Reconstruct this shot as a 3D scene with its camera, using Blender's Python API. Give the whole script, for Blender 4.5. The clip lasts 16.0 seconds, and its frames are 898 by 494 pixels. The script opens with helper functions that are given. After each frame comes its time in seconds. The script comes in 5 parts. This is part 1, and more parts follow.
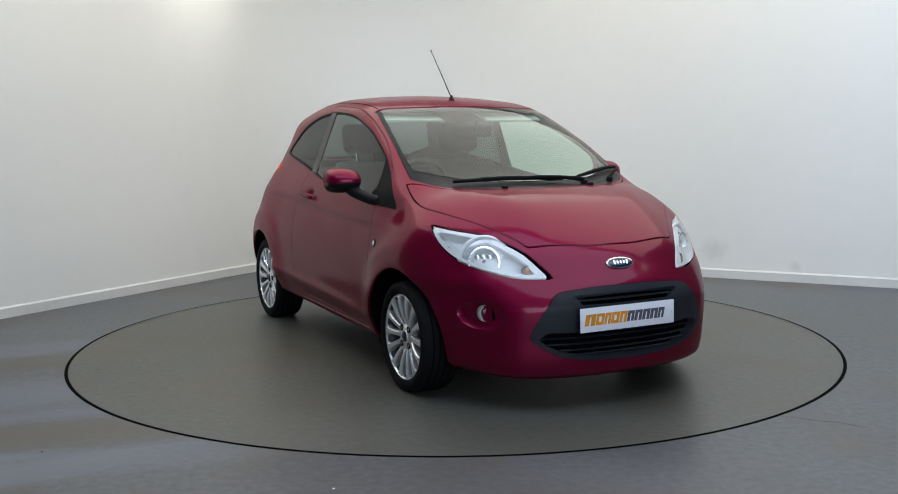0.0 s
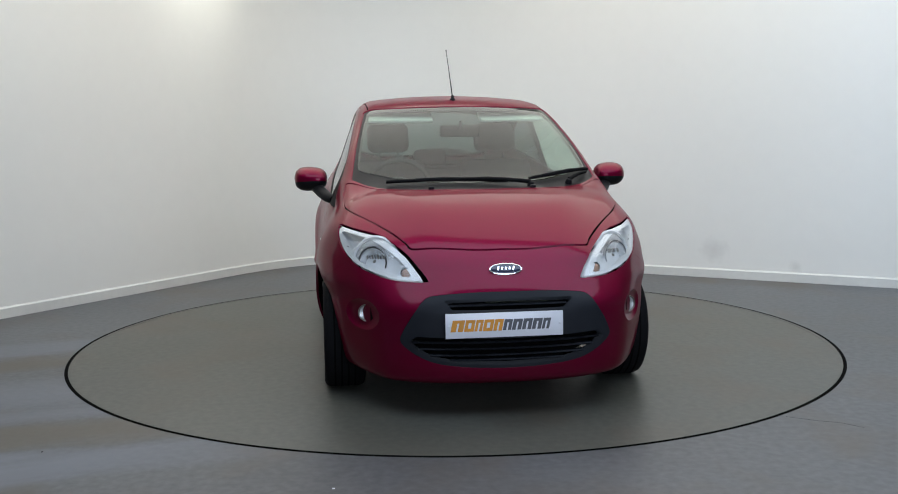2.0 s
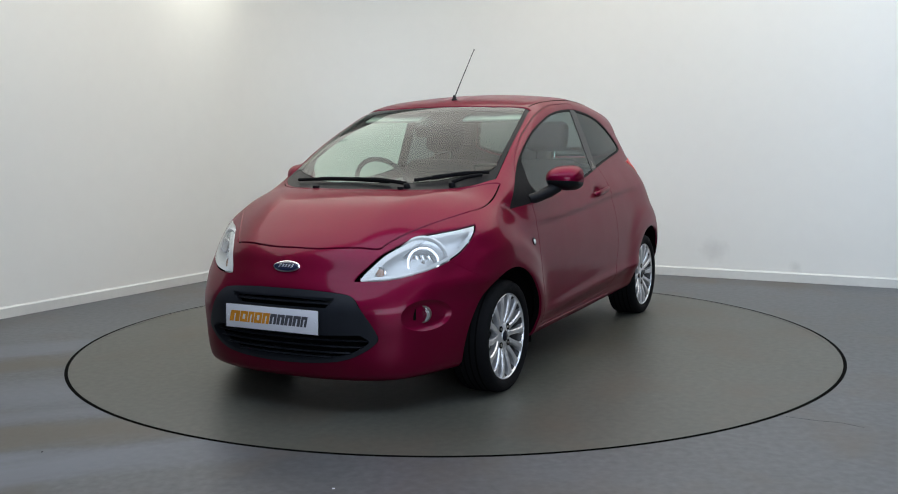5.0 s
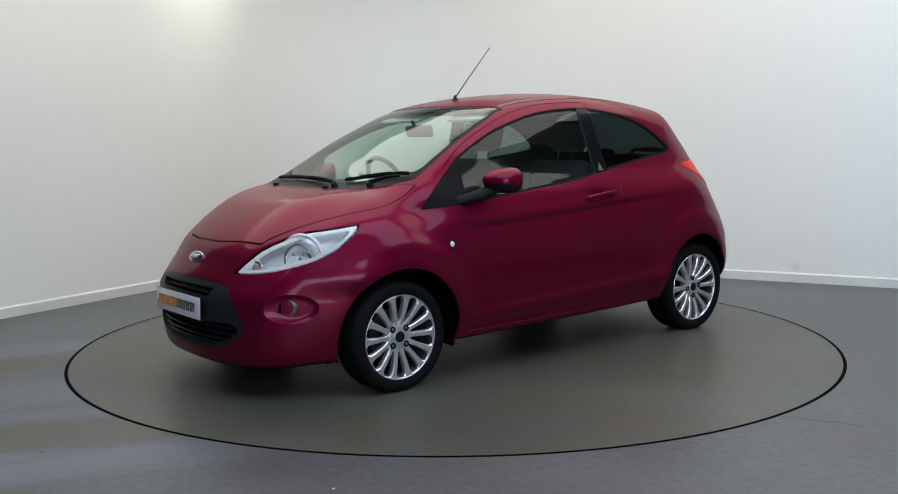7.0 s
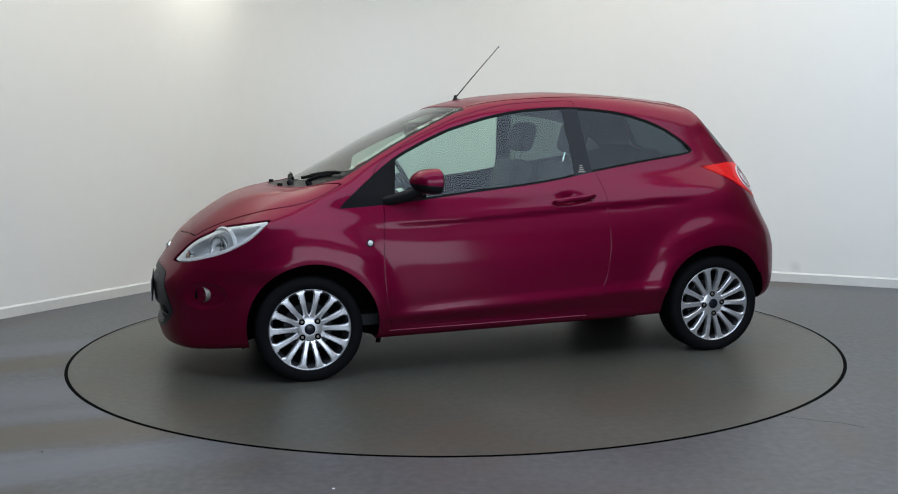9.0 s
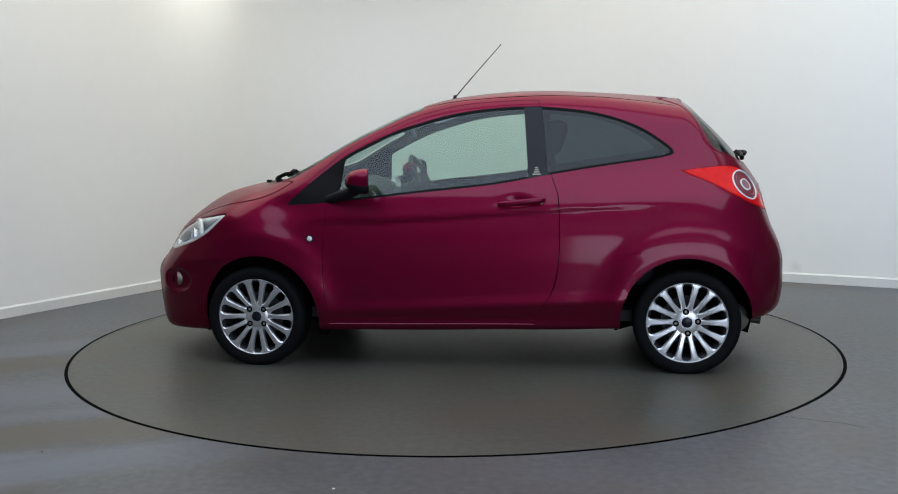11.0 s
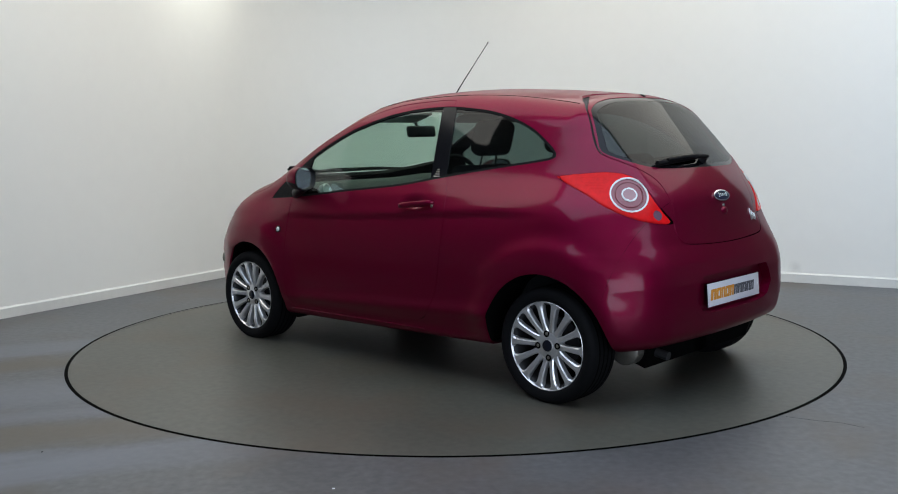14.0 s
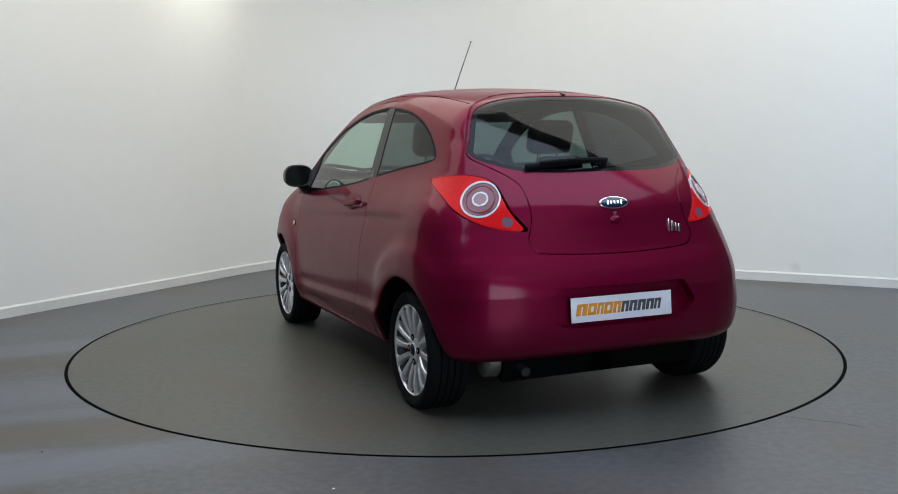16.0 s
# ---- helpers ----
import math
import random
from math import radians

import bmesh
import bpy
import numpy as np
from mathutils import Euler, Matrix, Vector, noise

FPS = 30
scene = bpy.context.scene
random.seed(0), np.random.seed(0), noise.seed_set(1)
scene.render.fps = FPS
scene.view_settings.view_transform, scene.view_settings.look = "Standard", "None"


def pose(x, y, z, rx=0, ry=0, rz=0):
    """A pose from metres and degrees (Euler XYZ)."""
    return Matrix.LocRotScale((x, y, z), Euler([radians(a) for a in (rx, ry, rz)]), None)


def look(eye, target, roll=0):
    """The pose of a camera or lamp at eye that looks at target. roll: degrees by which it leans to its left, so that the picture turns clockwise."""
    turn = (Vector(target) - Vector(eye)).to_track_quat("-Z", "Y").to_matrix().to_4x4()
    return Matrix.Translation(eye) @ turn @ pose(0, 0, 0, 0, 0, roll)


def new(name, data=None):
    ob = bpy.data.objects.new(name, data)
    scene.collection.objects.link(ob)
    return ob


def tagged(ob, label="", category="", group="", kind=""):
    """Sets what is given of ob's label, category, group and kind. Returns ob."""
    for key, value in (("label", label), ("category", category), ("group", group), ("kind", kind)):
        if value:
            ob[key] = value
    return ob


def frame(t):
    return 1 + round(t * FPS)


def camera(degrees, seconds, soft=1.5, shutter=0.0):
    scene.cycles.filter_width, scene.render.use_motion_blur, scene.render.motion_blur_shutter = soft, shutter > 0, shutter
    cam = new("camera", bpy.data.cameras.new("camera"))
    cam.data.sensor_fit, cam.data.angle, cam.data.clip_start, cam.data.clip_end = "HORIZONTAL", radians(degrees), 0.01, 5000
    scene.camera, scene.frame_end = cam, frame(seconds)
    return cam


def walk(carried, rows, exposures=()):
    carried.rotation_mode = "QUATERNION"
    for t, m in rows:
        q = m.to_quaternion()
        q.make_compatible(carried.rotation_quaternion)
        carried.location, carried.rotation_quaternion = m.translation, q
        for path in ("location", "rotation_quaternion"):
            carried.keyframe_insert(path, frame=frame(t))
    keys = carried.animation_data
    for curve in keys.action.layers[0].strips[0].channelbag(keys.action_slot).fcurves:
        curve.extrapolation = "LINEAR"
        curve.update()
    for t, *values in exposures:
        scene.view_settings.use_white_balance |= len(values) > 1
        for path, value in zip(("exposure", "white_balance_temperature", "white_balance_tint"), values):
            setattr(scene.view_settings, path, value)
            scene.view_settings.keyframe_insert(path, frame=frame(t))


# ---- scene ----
# ---- camera ----
cam = camera(49.32, 16.0, soft=1.0)
EYE = Vector((0.0, -5.918, 1.249))
WAY = Vector((math.sin(radians(-0.266)) * math.cos(radians(6.607)), math.cos(radians(-0.266)) * math.cos(radians(6.607)), -math.sin(radians(6.607))))
STAND = look(EYE, EYE + WAY, -0.683)
walk(cam, [(0.0, STAND), (16.0, STAND)])

# ---- light: warm-white ceiling panels, cool fill from an added opening behind the camera ----
world = bpy.data.worlds.new("world")
scene.world = world
world.use_nodes = True
world.node_tree.nodes["Background"].inputs[0].default_value = (0.75, 0.85, 1.0, 1)
world.node_tree.nodes["Background"].inputs[1].default_value = 0.3
scene.view_settings.exposure = 0.0
CEILING = 3.3


def lamp(name, m, sx, sy, power, colour):
    data = bpy.data.lights.new(name, "AREA")
    data.shape, data.size, data.size_y, data.energy, data.color = "RECTANGLE", sx, sy, power, colour
    ob = new(name, data)
    ob.matrix_world = m
    return ob


# wide warm-white diffusers over the turntable, lit by their material, and a cool strip before it
PANELS = [(px, py) for py in (1.75, -0.25) for px in (-2.2, 0.4, 3.0)]
lamp("strip_lamp", pose(0.9, -2.6, CEILING - 0.06), 6.4, 2.2, 95, (0.66, 0.80, 1.0))

# added cool fill lamp in an unseen wall opening, facing the turntable
FILL_OPENING = (-0.6, 4.6, 2.9)
lamp("opening_fill_lamp", look((2.0, -8.15, 1.55), (2.0, 0, 1.55)), 5.0, 2.5, 130, (0.72, 0.84, 1.0))


def spot(name, eye, target, power, degrees, colour):
    data = bpy.data.lights.new(name, "SPOT")
    data.energy, data.spot_size, data.spot_blend, data.color, data.shadow_soft_size = power, radians(degrees), 1.0, colour, 0.06
    ob = new(name, data)
    ob.matrix_world = look(eye, target)
    return ob


SPOT = Vector((-1.72, 2.30, CEILING - 0.16))
spot("wall_spot_lamp", SPOT, (-2.25, 2.60, 2.62), 24, 84, (0.97, 1.0, 0.90))
# two added spots stand in for the bluish light on the wall ends
spot("cool_wall_fill", (5.0, -2.2, CEILING - 0.16), (3.55, 1.75, 1.7), 430, 66, (0.52, 0.72, 1.0))
spot("cool_wall_fill", (-4.7, -2.6, CEILING - 0.16), (-3.15, 0.85, 1.7), 340, 60, (0.52, 0.72, 1.0))


# ---- materials ----
def nodes_of(name):
    m = bpy.data.materials.new(name)
    m.use_nodes = True
    return m, m.node_tree.nodes, m.node_tree.links, m.node_tree.nodes["Principled BSDF"]


def mat(name, colour, rough=0.5, metal=0.0, coat=0.0, grain=0.12, scale=40.0, bump=0.0, spec=0.5, emit=0.0):
    """A surface with fine and broad variation of its tone and gloss."""
    m, n, l, b = nodes_of(name)
    b.inputs["Metallic"].default_value, b.inputs["Coat Weight"].default_value = metal, coat
    b.inputs["Coat Roughness"].default_value, b.inputs["Specular IOR Level"].default_value = 0.06, spec
    at = n.new("ShaderNodeTexCoord")
    fine, broad = n.new("ShaderNodeTexNoise"), n.new("ShaderNodeTexNoise")
    fine.inputs["Scale"].default_value, broad.inputs["Scale"].default_value = scale, scale / 14
    fine.inputs["Detail"].default_value = 5
    add = n.new("ShaderNodeMath")
    add.operation = "ADD"
    l.new(at.outputs["Object"], fine.inputs["Vector"])
    l.new(at.outputs["Object"], broad.inputs["Vector"])
    l.new(fine.outputs["Fac"], add.inputs[0])
    l.new(broad.outputs["Fac"], add.inputs[1])
    tone = n.new("ShaderNodeMapRange")
    tone.inputs[1].default_value, tone.inputs[2].default_value = 0.6, 1.4
    tone.inputs[3].default_value, tone.inputs[4].default_value = 1 - grain, 1 + grain
    l.new(add.outputs[0], tone.inputs[0])
    mix = n.new("ShaderNodeVectorMath")
    mix.operation = "SCALE"
    mix.inputs[0].default_value = colour
    l.new(tone.outputs[0], mix.inputs["Scale"])
    l.new(mix.outputs[0], b.inputs["Base Color"])
    gloss = n.new("ShaderNodeMath")
    gloss.operation = "MULTIPLY"
    gloss.inputs[1].default_value = rough
    l.new(tone.outputs[0], gloss.inputs[0])
    l.new(gloss.outputs[0], b.inputs["Roughness"])
    if bump:
        bp = n.new("ShaderNodeBump")
        bp.inputs["Strength"].default_value, bp.inputs["Distance"].default_value = bump, 0.002
        l.new(fine.outputs["Fac"], bp.inputs["Height"])
        l.new(bp.outputs[0], b.inputs["Normal"])
    if emit:
        b.inputs["Emission Color"].default_value, b.inputs["Emission Strength"].default_value = (*colour, 1), emit
    return m


def glazing(name, tint, gloss=1.0):
    """Thin tinted glass: see-through, with a mirror gloss by the angle."""
    m, n, l, b = nodes_of(name)
    n.remove(b)
    clear, shine, mix, fr = n.new("ShaderNodeBsdfTransparent"), n.new("ShaderNodeBsdfGlossy"), n.new("ShaderNodeMixShader"), n.new("ShaderNodeLayerWeight")
    clear.inputs[0].default_value = (*tint, 1)
    shine.inputs["Roughness"].default_value = 0.0
    shine.inputs["Color"].default_value = (gloss, gloss, gloss, 1)
    fr.inputs["Blend"].default_value = 0.5
    power, scaled = n.new("ShaderNodeMath"), n.new("ShaderNodeMath")
    power.operation, scaled.operation = "POWER", "MULTIPLY_ADD"
    power.inputs[1].default_value = 5.0
    scaled.inputs[1].default_value, scaled.inputs[2].default_value = 0.94, 0.056
    l.new(fr.outputs["Facing"], power.inputs[0])
    l.new(power.outputs[0], scaled.inputs[0])
    l.new(scaled.outputs[0], mix.inputs[0])
    l.new(clear.outputs[0], mix.inputs[1])
    l.new(shine.outputs[0], mix.inputs[2])
    l.new(mix.outputs[0], n["Material Output"].inputs[0])
    return m


def paint_material():
    """Metallic magenta paint: tiny flakes under clear lacquer, a film of dust."""
    m, n, l, b = nodes_of("magenta_paint")
    at, flake, dust = n.new("ShaderNodeTexCoord"), n.new("ShaderNodeTexVoronoi"), n.new("ShaderNodeTexNoise")
    flake.inputs["Scale"].default_value, dust.inputs["Scale"].default_value = 900, 5
    dust.inputs["Detail"].default_value = 6
    l.new(at.outputs["Object"], flake.inputs["Vector"])
    l.new(at.outputs["Object"], dust.inputs["Vector"])
    ramp = n.new("ShaderNodeMix")
    ramp.data_type = "RGBA"
    ramp.inputs["A"].default_value, ramp.inputs["B"].default_value = (0.155, 0.0011, 0.020, 1), (0.212, 0.0023, 0.038, 1)
    l.new(flake.outputs["Color"], ramp.inputs["Factor"])
    l.new(ramp.outputs["Result"], b.inputs["Base Color"])
    rough = n.new("ShaderNodeMapRange")
    rough.inputs[3].default_value, rough.inputs[4].default_value = 0.40, 0.50
    l.new(dust.outputs["Fac"], rough.inputs[0])
    l.new(rough.outputs[0], b.inputs["Roughness"])
    coat = n.new("ShaderNodeMapRange")
    coat.inputs[3].default_value, coat.inputs[4].default_value = 0.08, 0.13
    l.new(dust.outputs["Fac"], coat.inputs[0])
    l.new(coat.outputs[0], b.inputs["Coat Roughness"])
    b.inputs["Metallic"].default_value, b.inputs["Coat Weight"].default_value = 0.66, 0.50
    b.inputs["Specular IOR Level"].default_value = 0.3
    b.inputs["Specular Tint"].default_value = (0.45, 0.06, 0.25, 1)
    return m


def floor_material(name, dark, light, streaks):
    """Worn painted concrete: mottled tone, scuffs, and pale and brown streaks on the fixed floor."""
    m, n, l, b = nodes_of(name)
    at = n.new("ShaderNodeTexCoord")
    big, fine = n.new("ShaderNodeTexNoise"), n.new("ShaderNodeTexNoise")
    big.inputs["Scale"].default_value, fine.inputs["Scale"].default_value = 0.9, 26
    big.inputs["Detail"].default_value, fine.inputs["Detail"].default_value = 7, 8
    for t in (big, fine):
        l.new(at.outputs["Object"], t.inputs["Vector"])
    tone = n.new("ShaderNodeMix")
    tone.data_type = "RGBA"
    tone.inputs["A"].default_value, tone.inputs["B"].default_value = (*dark, 1), (*light, 1)
    blend = n.new("ShaderNodeMapRange")
    blend.inputs[1].default_value, blend.inputs[2].default_value = 0.36, 0.64
    mixn = n.new("ShaderNodeMath")
    mixn.operation = "MULTIPLY_ADD"
    mixn.inputs[1].default_value = 0.48
    l.new(fine.outputs["Fac"], mixn.inputs[0])
    shift = n.new("ShaderNodeMath")
    shift.operation = "MULTIPLY"
    shift.inputs[1].default_value = 0.52
    l.new(big.outputs["Fac"], shift.inputs[0])
    l.new(shift.outputs[0], mixn.inputs[2])
    l.new(mixn.outputs[0], blend.inputs[0])
    l.new(blend.outputs[0], tone.inputs["Factor"])
    last = tone.outputs["Result"]
    # rusty tyre dirt in loose patches
    rust, much = n.new("ShaderNodeTexNoise"), n.new("ShaderNodeMapRange")
    rust.inputs["Scale"].default_value, rust.inputs["Detail"].default_value = 1.7, 6
    rust.noise_dimensions = "4D"
    rust.inputs["W"].default_value = 3.1
    l.new(at.outputs["Object"], rust.inputs["Vector"])
    much.inputs[1].default_value, much.inputs[2].default_value, much.inputs[4].default_value = 0.50, 0.72, 0.7
    l.new(rust.outputs["Fac"], much.inputs[0])
    dirt = n.new("ShaderNodeMix")
    dirt.data_type = "RGBA"
    dirt.inputs["B"].default_value = (0.085, 0.062, 0.042, 1)
    l.new(much.outputs[0], dirt.inputs["Factor"])
    l.new(last, dirt.inputs["A"])
    last = dirt.outputs["Result"]
    if streaks:
        # streaks: bands across a slanted line over the floor, ragged and fading towards the middle
        where, rag = n.new("ShaderNodeSeparateXYZ"), n.new("ShaderNodeTexNoise")
        rag.inputs["Scale"].default_value, rag.inputs["Detail"].default_value = 1.6, 5
        turn = n.new("ShaderNodeMapping")
        turn.inputs["Rotation"].default_value = (0, 0, radians(-22))
        l.new(at.outputs["Object"], turn.inputs["Vector"])
        l.new(turn.outputs[0], where.inputs[0])
        flat = n.new("ShaderNodeMapping")
        flat.inputs["Scale"].default_value = (0.7, 3.0, 1)
        l.new(turn.outputs[0], flat.inputs["Vector"])
        l.new(flat.outputs[0], rag.inputs["Vector"])
        wave = n.new("ShaderNodeMath")
        wave.operation = "MULTIPLY_ADD"
        wave.inputs[1].default_value = 0.42
        l.new(rag.outputs["Fac"], wave.inputs[0])
        l.new(where.outputs["Y"], wave.inputs[2])
        spread = n.new("ShaderNodeMapRange")
        spread.inputs[1].default_value, spread.inputs[2].default_value = -1.79, 1.21
        l.new(wave.outputs[0], spread.inputs[0])
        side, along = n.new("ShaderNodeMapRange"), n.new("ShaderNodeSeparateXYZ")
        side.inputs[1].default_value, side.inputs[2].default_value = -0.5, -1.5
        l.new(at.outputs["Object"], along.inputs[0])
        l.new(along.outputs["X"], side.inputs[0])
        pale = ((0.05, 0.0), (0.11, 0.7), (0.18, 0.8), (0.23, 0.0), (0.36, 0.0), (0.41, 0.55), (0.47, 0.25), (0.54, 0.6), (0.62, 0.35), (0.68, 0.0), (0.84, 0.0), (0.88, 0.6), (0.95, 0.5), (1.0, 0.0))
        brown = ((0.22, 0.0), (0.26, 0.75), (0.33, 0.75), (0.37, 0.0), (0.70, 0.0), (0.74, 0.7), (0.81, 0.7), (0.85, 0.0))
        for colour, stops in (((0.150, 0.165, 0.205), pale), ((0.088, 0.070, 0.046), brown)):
            ramp = n.new("ShaderNodeValToRGB")
            ramp.color_ramp.elements.remove(ramp.color_ramp.elements[1])
            ramp.color_ramp.elements[0].position, ramp.color_ramp.elements[0].color = 0.0, (0, 0, 0, 1)
            for place, much_ in stops:
                ramp.color_ramp.elements.new(place).color = (much_, much_, much_, 1)
            l.new(spread.outputs[0], ramp.inputs[0])
            k = n.new("ShaderNodeMath")
            k.operation = "MULTIPLY"
            l.new(ramp.outputs["Color"], k.inputs[0])
            l.new(side.outputs[0], k.inputs[1])
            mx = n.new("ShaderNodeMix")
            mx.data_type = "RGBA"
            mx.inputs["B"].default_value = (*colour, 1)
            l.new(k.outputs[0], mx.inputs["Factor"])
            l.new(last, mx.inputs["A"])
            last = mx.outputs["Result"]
    l.new(last, b.inputs["Base Color"])
    rough = n.new("ShaderNodeMapRange")
    rough.inputs[3].default_value, rough.inputs[4].default_value = 0.30, 0.52
    l.new(big.outputs["Fac"], rough.inputs[0])
    l.new(rough.outputs[0], b.inputs["Roughness"])
    bp = n.new("ShaderNodeBump")
    bp.inputs["Strength"].default_value, bp.inputs["Distance"].default_value = 0.06, 0.002
    l.new(fine.outputs["Fac"], bp.inputs["Height"])
    l.new(bp.outputs[0], b.inputs["Normal"])
    return m


PAINT = paint_material()
WALL = mat("white_wall_paint", (0.79, 0.780, 0.735), 0.6, grain=0.015, scale=9, bump=0.05)


def add_smudge(material, place, size, depth):
    """A faint ragged grey smudge on a wall."""
    n, l = material.node_tree.nodes, material.node_tree.links
    b = n["Principled BSDF"]
    source = b.inputs["Base Color"].links[0].from_socket
    at, far, rag, add, fade, mix = (n.new(k) for k in ("ShaderNodeTexCoord", "ShaderNodeVectorMath", "ShaderNodeTexNoise", "ShaderNodeMath", "ShaderNodeMapRange", "ShaderNodeMix"))
    far.operation, add.operation, mix.data_type = "DISTANCE", "MULTIPLY_ADD", "RGBA"
    far.inputs[1].default_value = place
    rag.inputs["Scale"].default_value = 14
    l.new(at.outputs["Object"], far.inputs[0])
    l.new(at.outputs["Object"], rag.inputs["Vector"])
    add.inputs[1].default_value = size
    l.new(rag.outputs["Fac"], add.inputs[0])
    l.new(far.outputs["Value"], add.inputs[2])
    fade.inputs[1].default_value, fade.inputs[2].default_value = size * 1.5, size * 0.5
    fade.inputs[4].default_value = depth
    l.new(add.outputs[0], fade.inputs[0])
    mix.inputs["B"].default_value = (0.45, 0.44, 0.41, 1)
    l.new(fade.outputs[0], mix.inputs["Factor"])
    l.new(source, mix.inputs["A"])
    l.new(mix.outputs["Result"], b.inputs["Base Color"])


add_smudge(WALL, (2.22, 2.38, 0.24), 0.13, 0.35)
add_smudge(WALL, (2.81, 2.06, 0.12), 0.06, 0.40)
BASE = mat("baseboard_paint", (0.66, 0.655, 0.62), 0.5, grain=0.05, scale=20)
REARWALL = mat("grey_wall_paint", (0.52, 0.525, 0.53), 0.7, grain=0.08, scale=9)
CEIL = mat("ceiling_paint", (0.62, 0.615, 0.59), 0.8, grain=0.03, scale=10)
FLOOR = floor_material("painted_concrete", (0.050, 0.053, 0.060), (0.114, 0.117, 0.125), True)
TABLE = floor_material("turntable_paint", (0.054, 0.055, 0.046), (0.100, 0.099, 0.083), False)
DARK = mat("gap_black", (0.004, 0.004, 0.004), 0.95, spec=0.03)
SEAL = mat("black_rubber_seal", (0.006, 0.006, 0.007), 0.6, grain=0.1, spec=0.12)
PLASTIC = mat("black_plastic", (0.010, 0.010, 0.012), 0.45, grain=0.15, scale=120, bump=0.08, spec=0.16)
GRILLE = mat("grey_black_plastic", (0.016, 0.018, 0.024), 0.45, grain=0.12, scale=120, bump=0.05, spec=0.25)
GLOSSY = mat("gloss_black", (0.008, 0.008, 0.010), 0.12, spec=0.25)
RUBBER = mat("tyre_rubber", (0.006, 0.006, 0.007), 0.75, grain=0.2, scale=70, bump=0.25, spec=0.12)
ALLOY = mat("silver_alloy", (0.78, 0.78, 0.80), 0.30, 0.75, grain=0.06, scale=60)
CHROME = mat("chrome", (0.80, 0.80, 0.82), 0.08, 1.0, grain=0.03)
SATIN = mat("satin_silver", (0.80, 0.81, 0.82), 0.24, 0.55, grain=0.04)
HOUSING = mat("lamp_housing_silver", (0.80, 0.81, 0.82), 0.32, 0.12, grain=0.04)
# rim metal darkened so its colour carries the shade behind the spokes
BARREL = mat("shade_darkened_metal", (0.035, 0.035, 0.037), 0.5, 0.3, grain=0.2, scale=40)
DULL = mat("dull_metal", (0.30, 0.28, 0.25), 0.5, 0.8, grain=0.3, scale=25)
CLOTH = mat("dark_seat_cloth", (0.026, 0.028, 0.032), 0.9, grain=0.25, scale=200, bump=0.2)
TRIM = mat("dark_trim", (0.034, 0.036, 0.040), 0.7, grain=0.12, scale=90, bump=0.1)
HEAD = mat("grey_headlining", (0.07, 0.07, 0.068), 0.9, grain=0.08, scale=80)
CAP = mat("cap_black", (0.010, 0.012, 0.020), 0.25, spec=0.3)
BLUE = mat("badge_blue", (0.010, 0.018, 0.060), 0.15, coat=1.0)
PLATE = mat("plate_white", (0.86, 0.86, 0.92), 0.25, grain=0.02, coat=0.4)
ORANGE = mat("letter_orange", (0.75, 0.30, 0.02), 0.35, grain=0.25, scale=30)
GREY = mat("letter_grey", (0.085, 0.085, 0.10), 0.35, grain=0.2, scale=30)
RED = mat("lamp_red", (0.80, 0.008, 0.011), 0.30, grain=0.15, scale=50, coat=0.10, spec=0.12)
PINK = mat("lamp_pale_red", (0.26, 0.050, 0.070), 0.2, grain=0.10, scale=60, coat=0.6)
SMOKE = mat("lamp_smoke", (0.17, 0.09, 0.14), 0.15, coat=0.8)
ROSE = mat("lamp_rose", (0.36, 0.18, 0.20), 0.2, grain=0.08, coat=0.6)
AMBER = mat("amber_bulb", (0.50, 0.30, 0.21), 0.25, grain=0.1, coat=1.0)
WHITE = mat("white_lens", (0.82, 0.83, 0.83), 0.2, grain=0.05, coat=0.6)
GLASS = glazing("clear_green_glass", (0.66, 0.80, 0.72), 0.85)
TINTED = glazing("dark_tinted_glass", (0.15, 0.19, 0.19), 0.6)
LENS = glazing("clear_lens", (0.94, 0.95, 0.95), 0.8)
MIRROR = mat("mirror_glass", (0.85, 0.90, 0.88), 0.02, 1.0, grain=0.0)
GLOW = mat("lamp_diffuser", (1.0, 0.985, 0.925), 0.6, grain=0.02, scale=4, emit=1.58)


# ---- building blocks ----
def part(name, bm, material, parent=None, label="", smooth=40):
    me = bpy.data.meshes.new(name)
    bm.to_mesh(me)
    bm.free()
    me.materials.append(material)
    if smooth:
        me.polygons.foreach_set("use_smooth", [True] * len(me.polygons))
        me.set_sharp_from_angle(angle=radians(smooth))
    ob = new(name, me)
    ob.parent = parent
    if label:
        tagged(ob, label)
    return ob


def block(x0, x1, y0, y1, z0, z1, bevel=0.0, seg=2):
    bm = bmesh.new()
    m = Matrix.Translation(((x0 + x1) / 2, (y0 + y1) / 2, (z0 + z1) / 2)) @ Matrix.Diagonal((x1 - x0, y1 - y0, z1 - z0, 1))
    bmesh.ops.create_cube(bm, size=1, matrix=m)
    if bevel:
        bmesh.ops.bevel(bm, geom=bm.edges[:], offset=bevel, segments=seg, affect="EDGES", profile=0.5)
    return bm


